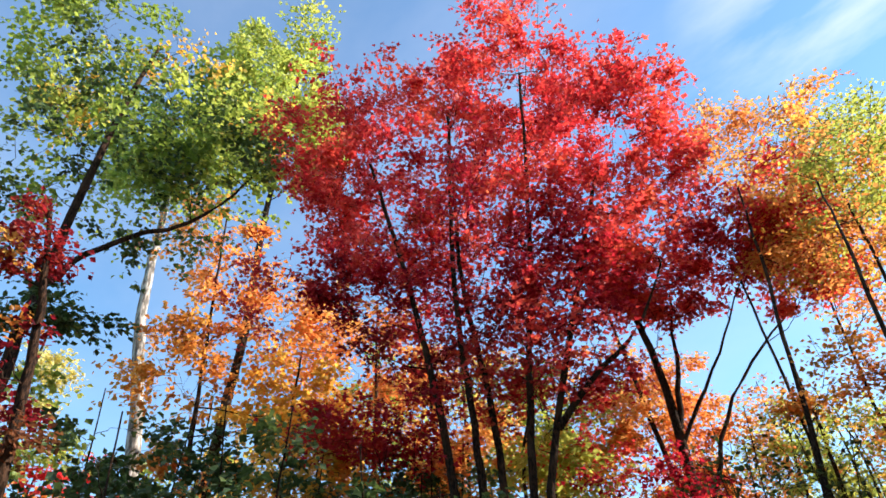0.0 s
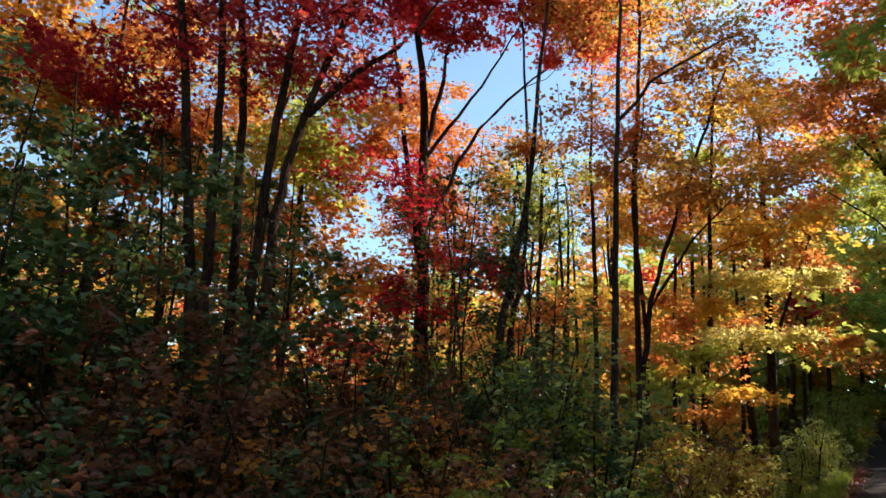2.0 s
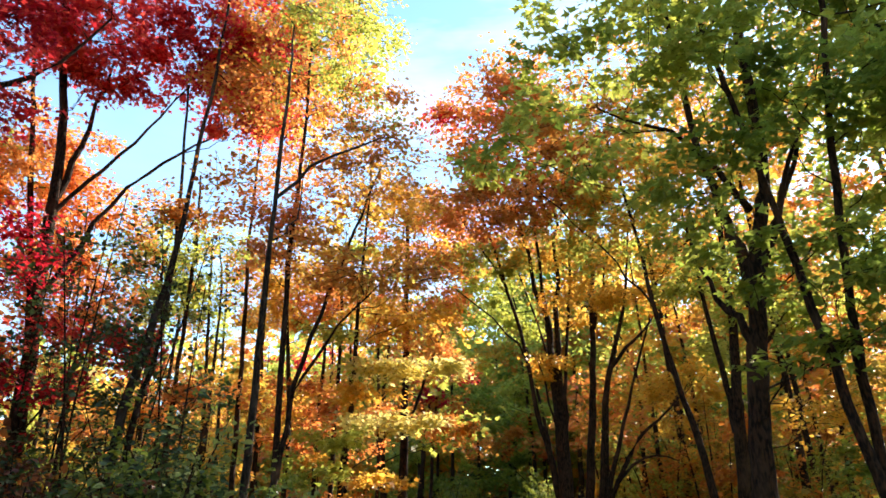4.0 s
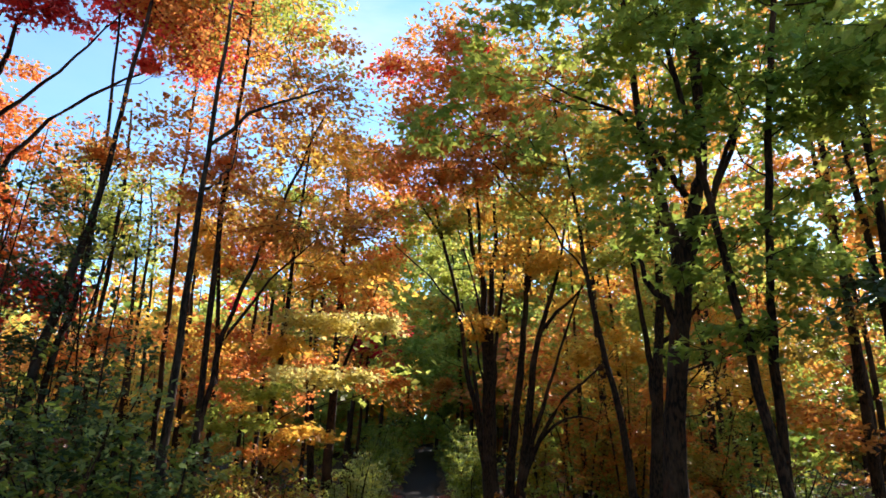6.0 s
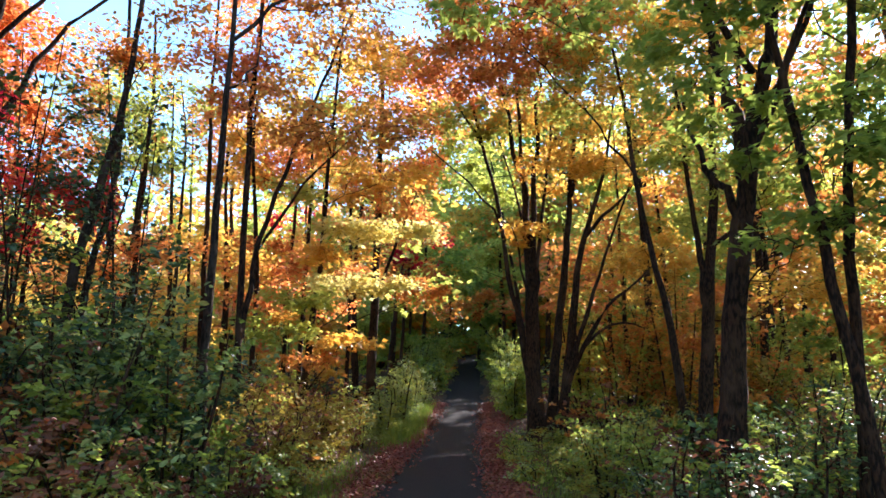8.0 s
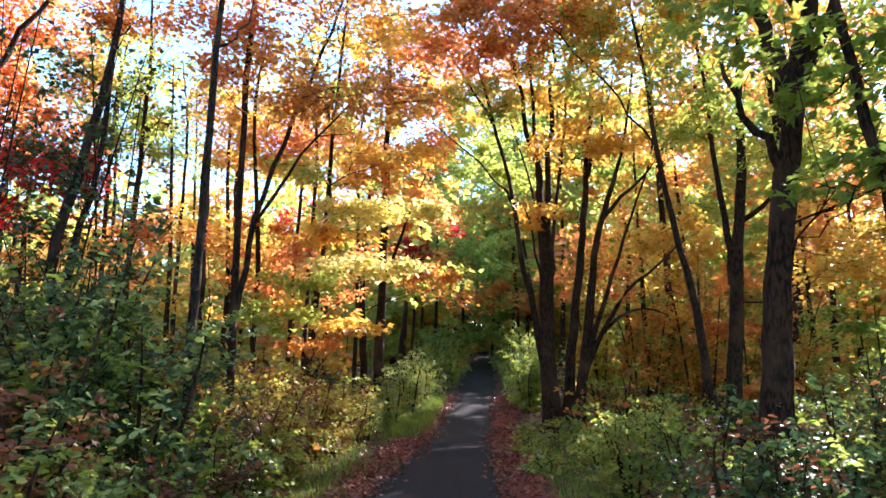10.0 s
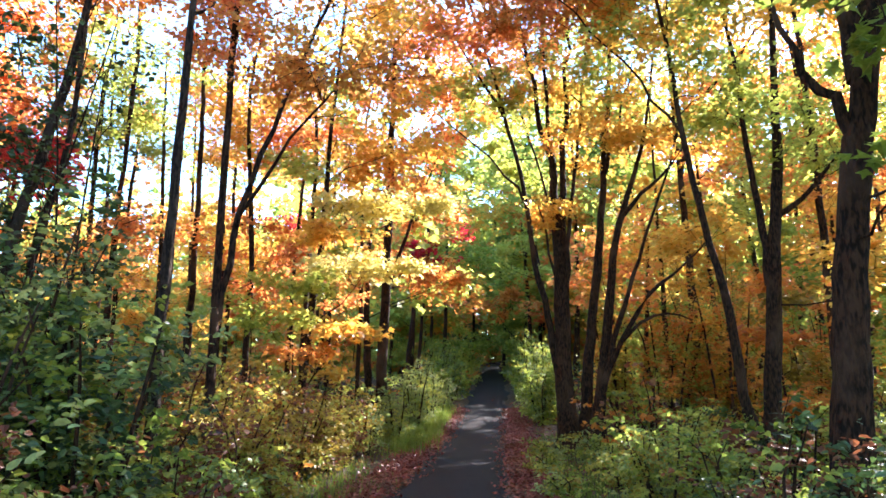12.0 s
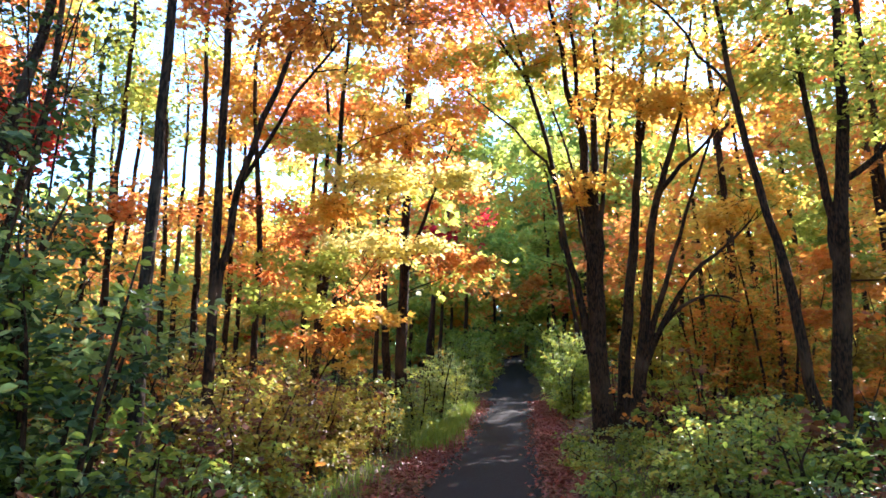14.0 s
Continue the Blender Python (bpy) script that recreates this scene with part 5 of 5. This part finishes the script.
for x, y, t, w, c in ((-2.7, 12.9, 1.45, 0.7, 1800), (-3.4, 12.4, 1.5, 0.8, 1800), (-2.3, 13.8, 1.3, 0.5, 1400), (-2.2, 14.9, 1.2, 0.4, 900), (-2.5, 10.6, 1.3, 0.7, 1500), (-3.8, 12.8, 1.6, 0.9, 1500)):
    shrub("yellow-green shrub turning gold", x, y, t, w, int(c * 1.5), [OLIVE, OLIVE, LIME, BROWN, OLIVE], 0.06, group="yellowing shrubs")
# bright leaf colours carry the sunlight that hardly reaches these shrubs
for x, y, t, w, c in ((-1.7, 16.9, 1.2, 0.45, 1200), (-1.5, 18.3, 1.6, 0.45, 1300), (-1.35, 20.2, 1.5, 0.4, 1000), (-1.3, 22.4, 1.3, 0.4, 900), (-2.0, 15.6, 1.0, 0.45, 800)):
    shrub("sunlit pale green shrub at the track's edge", x, y, t, w, c, [SILVER, LIME, SILVER], 0.06, group="sunlit shrubs")
# SILVER and LIME stand for sun patches on the low plants
for x, y, t, w, c in ((-2.3, 6.6, 0.55, 0.45, 900), (-2.6, 5.9, 0.6, 0.45, 900), (-2.2, 7.6, 0.5, 0.4, 800), (-2.9, 5.2, 0.7, 0.5, 900), (-2.5, 7.5, 0.75, 0.5, 800), (-3.0, 6.9, 0.9, 0.6, 800), (-2.4, 8.6, 0.6, 0.5, 700), (-2.5, 9.7, 0.7, 0.45, 700), (-3.1, 9.3, 1.0, 0.6, 700), (-2.5, 11.0, 0.6, 0.4, 600)):
    shrub("low green and brown undergrowth at the track's edge", x, y, t, w, c, [SILVER, BROWN, LIME, GREEN, BROWN], 0.07, group="low undergrowth", fine=True)
# leaf colours imitate shade before y = 9 and sun patches beyond it
for x, y, t, w, c in ((2.1, 7.0, 1.35, 0.5, 1400), (2.7, 7.1, 1.5, 0.5, 1500), (2.2, 6.2, 1.0, 0.5, 900), (3.4, 7.6, 1.7, 0.6, 1300), (3.9, 8.6, 1.8, 0.7, 1300), (1.15, 15.6, 0.35, 0.3, 500), (1.0, 13.8, 0.3, 0.3, 450), (1.1, 12.0, 0.3, 0.3, 450), (1.9, 10.4, 1.05, 0.55, 1300), (2.5, 10.2, 1.0, 0.6, 1300), (2.3, 8.5, 0.95, 0.6, 1300), (3.0, 8.2, 1.1, 0.6, 1200), (1.9, 12.6, 0.65, 0.5, 1000), (2.8, 12.3, 1.1, 0.7, 1200),
                      (2.0, 14.6, 0.6, 0.5, 900), (5.4, 7.2, 1.2, 0.9, 800), (6.6, 8.8, 1.4, 0.9, 800), (5.2, 9.3, 1.2, 0.8, 800), (7.4, 10.6, 1.6, 1.0, 800), (4.2, 6.4, 0.9, 0.7, 700), (2.9, 14.4, 1.2, 0.8, 1200), (3.6, 9.6, 1.3, 0.8, 1200), (1.9, 7.0, 0.7, 0.5, 900), (3.3, 6.2, 1.0, 0.6, 900), (4.6, 10.6, 1.3, 0.9, 900), (5.6, 11.8, 1.5, 0.9, 900), (4.9, 14.8, 1.5, 0.9, 900), (4.4, 8.4, 1.2, 0.8, 900), (6.6, 13.6, 1.7, 1.0, 900)):
    shrub("dark to lime green undergrowth beside the track", x, y, t, w, c, [OAK, GREEN, OAK, BROWN] if y < 9 else [LIME, SILVER, LIME, OLIVE, SILVER, GREEN], 0.058, group="right undergrowth", fine=y < 11)
for x, y, t, w, c in ((1.6, 24, 1.9, 0.6, 1000), (1.7, 27, 2.2, 0.8, 1200), (1.45, 20.6, 1.5, 0.5, 1000), (1.8, 22.3, 2.0, 0.6, 1100), (-1.7, 25, 1.8, 0.6, 1000), (-1.9, 30, 2.4, 0.9, 1200), (1.7, 33, 2.4, 0.8, 1100), (-1.7, 36, 2.6, 0.9, 1100)):
    shrub("bright green bush where the track narrows", x, y, t, w, int(c * 1.3), [LIME, SILVER, GREEN], 0.085, group="far bushes", low=0.02)
for x, y, t, w, c, mats in ((3.8, 17.8, 3.4, 1.1, 2600, [OLIVE, RUST, LIME]), (5.2, 18.2, 3.6, 1.2, 2600, [OLIVE, GOLD, RUST]), (3.2, 19.5, 3.8, 1.0, 2200, [LIME, GOLD, OLIVE]), (5.8, 15.9, 2.8, 1.0, 2000, [OLIVE, RUST, GREEN]), (4.9, 17.2, 4.0, 1.0, 2000, [RUST, GOLD, OLIVE]), (6.6, 17.0, 3.2, 1.0, 1600, [GREEN, OLIVE, LIME])):
    shrub("rusty and olive sapling behind the maple clump", x, y, t, w, c, mats, 0.085, group="orange saplings", low=0.3, stems=6)
for k in range(22):
    y, side = 27 + 1.4 * k, (-1, 1)[k % 2]
    x = float(np.interp(y, ROAD[0], ROAD[1]) + side * (np.interp(y, ROAD[0], ROAD[2]) + 0.55 + 0.12 * math.sin(k * 2.7)))
    shrub("leafy bush crowding the narrow end of the track", x, y, 1.3 + 0.5 * math.sin(k * 1.9) + 0.03 * k, 0.55, 700, ([SILVER, LIME], [LIME, GREEN], [SILVER, GREEN, RUST])[k % 3], 0.11, group="far bushes", stems=6)

low = []
for _ in range(3000):
    x, y = rng.uniform(-13, 13), rng.uniform(10, 27)
    if abs(x + 0.25) < 2.9 or math.hypot(x, y - 2) < 9 or any((x - a) ** 2 + (y - b) ** 2 < 1.9 for a, b in low):
        continue
    low.append((x, y))
    if len(low) >= 70:
        break
for k, (x, y) in enumerate(low):
    mats = ([GREEN, BROWN, OAK], [LIME, BROWN, OAK], [RUST, BROWN, GREEN])[k % 3]
    shrub("low leafy bush on the shaded forest floor", x, y, rng.uniform(0.8, 1.6), 0.8, 420, mats, 0.1, group="floor bushes", stems=5)

# ---- fallen leaves and grass ----
def scatter(name, label, xs, ys, count, mat, size):
    x, y = xs(count), ys(count)
    clear = (mat is not BROWN) | (np.abs(x - np.interp(y, ROAD[0], ROAD[1])) > np.interp(y, ROAD[0], ROAD[2]) * rng.uniform(0.85, 1.3, count))
    x, y, count = x[clear], y[clear], int(clear.sum())
    c = np.stack([x, y, height(x, y) + rng.uniform(0.045, 0.075, count)], 1)
    v, f = leaf_quads(c, size, 0.25, 0.9, 0.0)
    return tagged(mesh_object(name, v, f, [mat]), label, "leaf litter", kind="stuff")


def verge(side, y, n):
    return np.interp(y, ROAD[0], ROAD[1]) + side * (np.interp(y, ROAD[0], ROAD[2]) + 0.2) + rng.normal(0, 0.17, n)


for side, count in ((-1, 22000), (1, 18000)):
    along = -6 + 30 * rng.uniform(0, 1, count) ** 0.85
    scatter("fallen_leaves", "drift of fallen red leaves along the track", lambda n: verge(side, along, n), lambda n: along, count, LITTER_RED, 0.062)
scatter("fallen_leaves", "brown leaf litter on the forest floor", lambda n: rng.uniform(-14, 8, n), lambda n: rng.uniform(-8, 26, n), 24000, BROWN, 0.08)


def grass(cx, cy, wx, wy, count, tall):
    x, y = cx + rng.normal(0, wx, count), cy + rng.normal(0, wy, count)
    z = height(x, y)
    a, h = rng.uniform(0, 6.28, count), tall * rng.uniform(0.5, 1.2, count)
    lean = rng.uniform(0.1, 0.5, count) * h
    b = np.stack([x, y, z], 1)
    s = np.stack([np.sin(a), -np.cos(a), 0 * a], 1) * 0.006
    m = b + np.stack([np.cos(a) * lean * 0.35, np.sin(a) * lean * 0.35, h * 0.6], 1)
    t = b + np.stack([np.cos(a) * lean, np.sin(a) * lean, h], 1)
    v = np.concatenate([np.stack([b - s, b + s, m + s * 0.8, m - s * 0.8], 1).reshape(-1, 3), np.stack([m - s * 0.8, m + s * 0.8, t + s * 0.1, t - s * 0.1], 1).reshape(-1, 3)])
    return tagged(mesh_object("grass", v, np.arange(len(v)).reshape(-1, 4), [GRASS]), "tuft of sunlit grass at the track's edge", "grass", kind="stuff")


grass(-1.4, 17.6, 0.2, 0.9, 3500, 0.3)
grass(-1.2, 20.5, 0.15, 1.5, 2500, 0.3)
grass(-1.95, 9.5, 0.3, 2.2, 3500, 0.14)
grass(1.4, 11, 0.25, 3.0, 2500, 0.12)
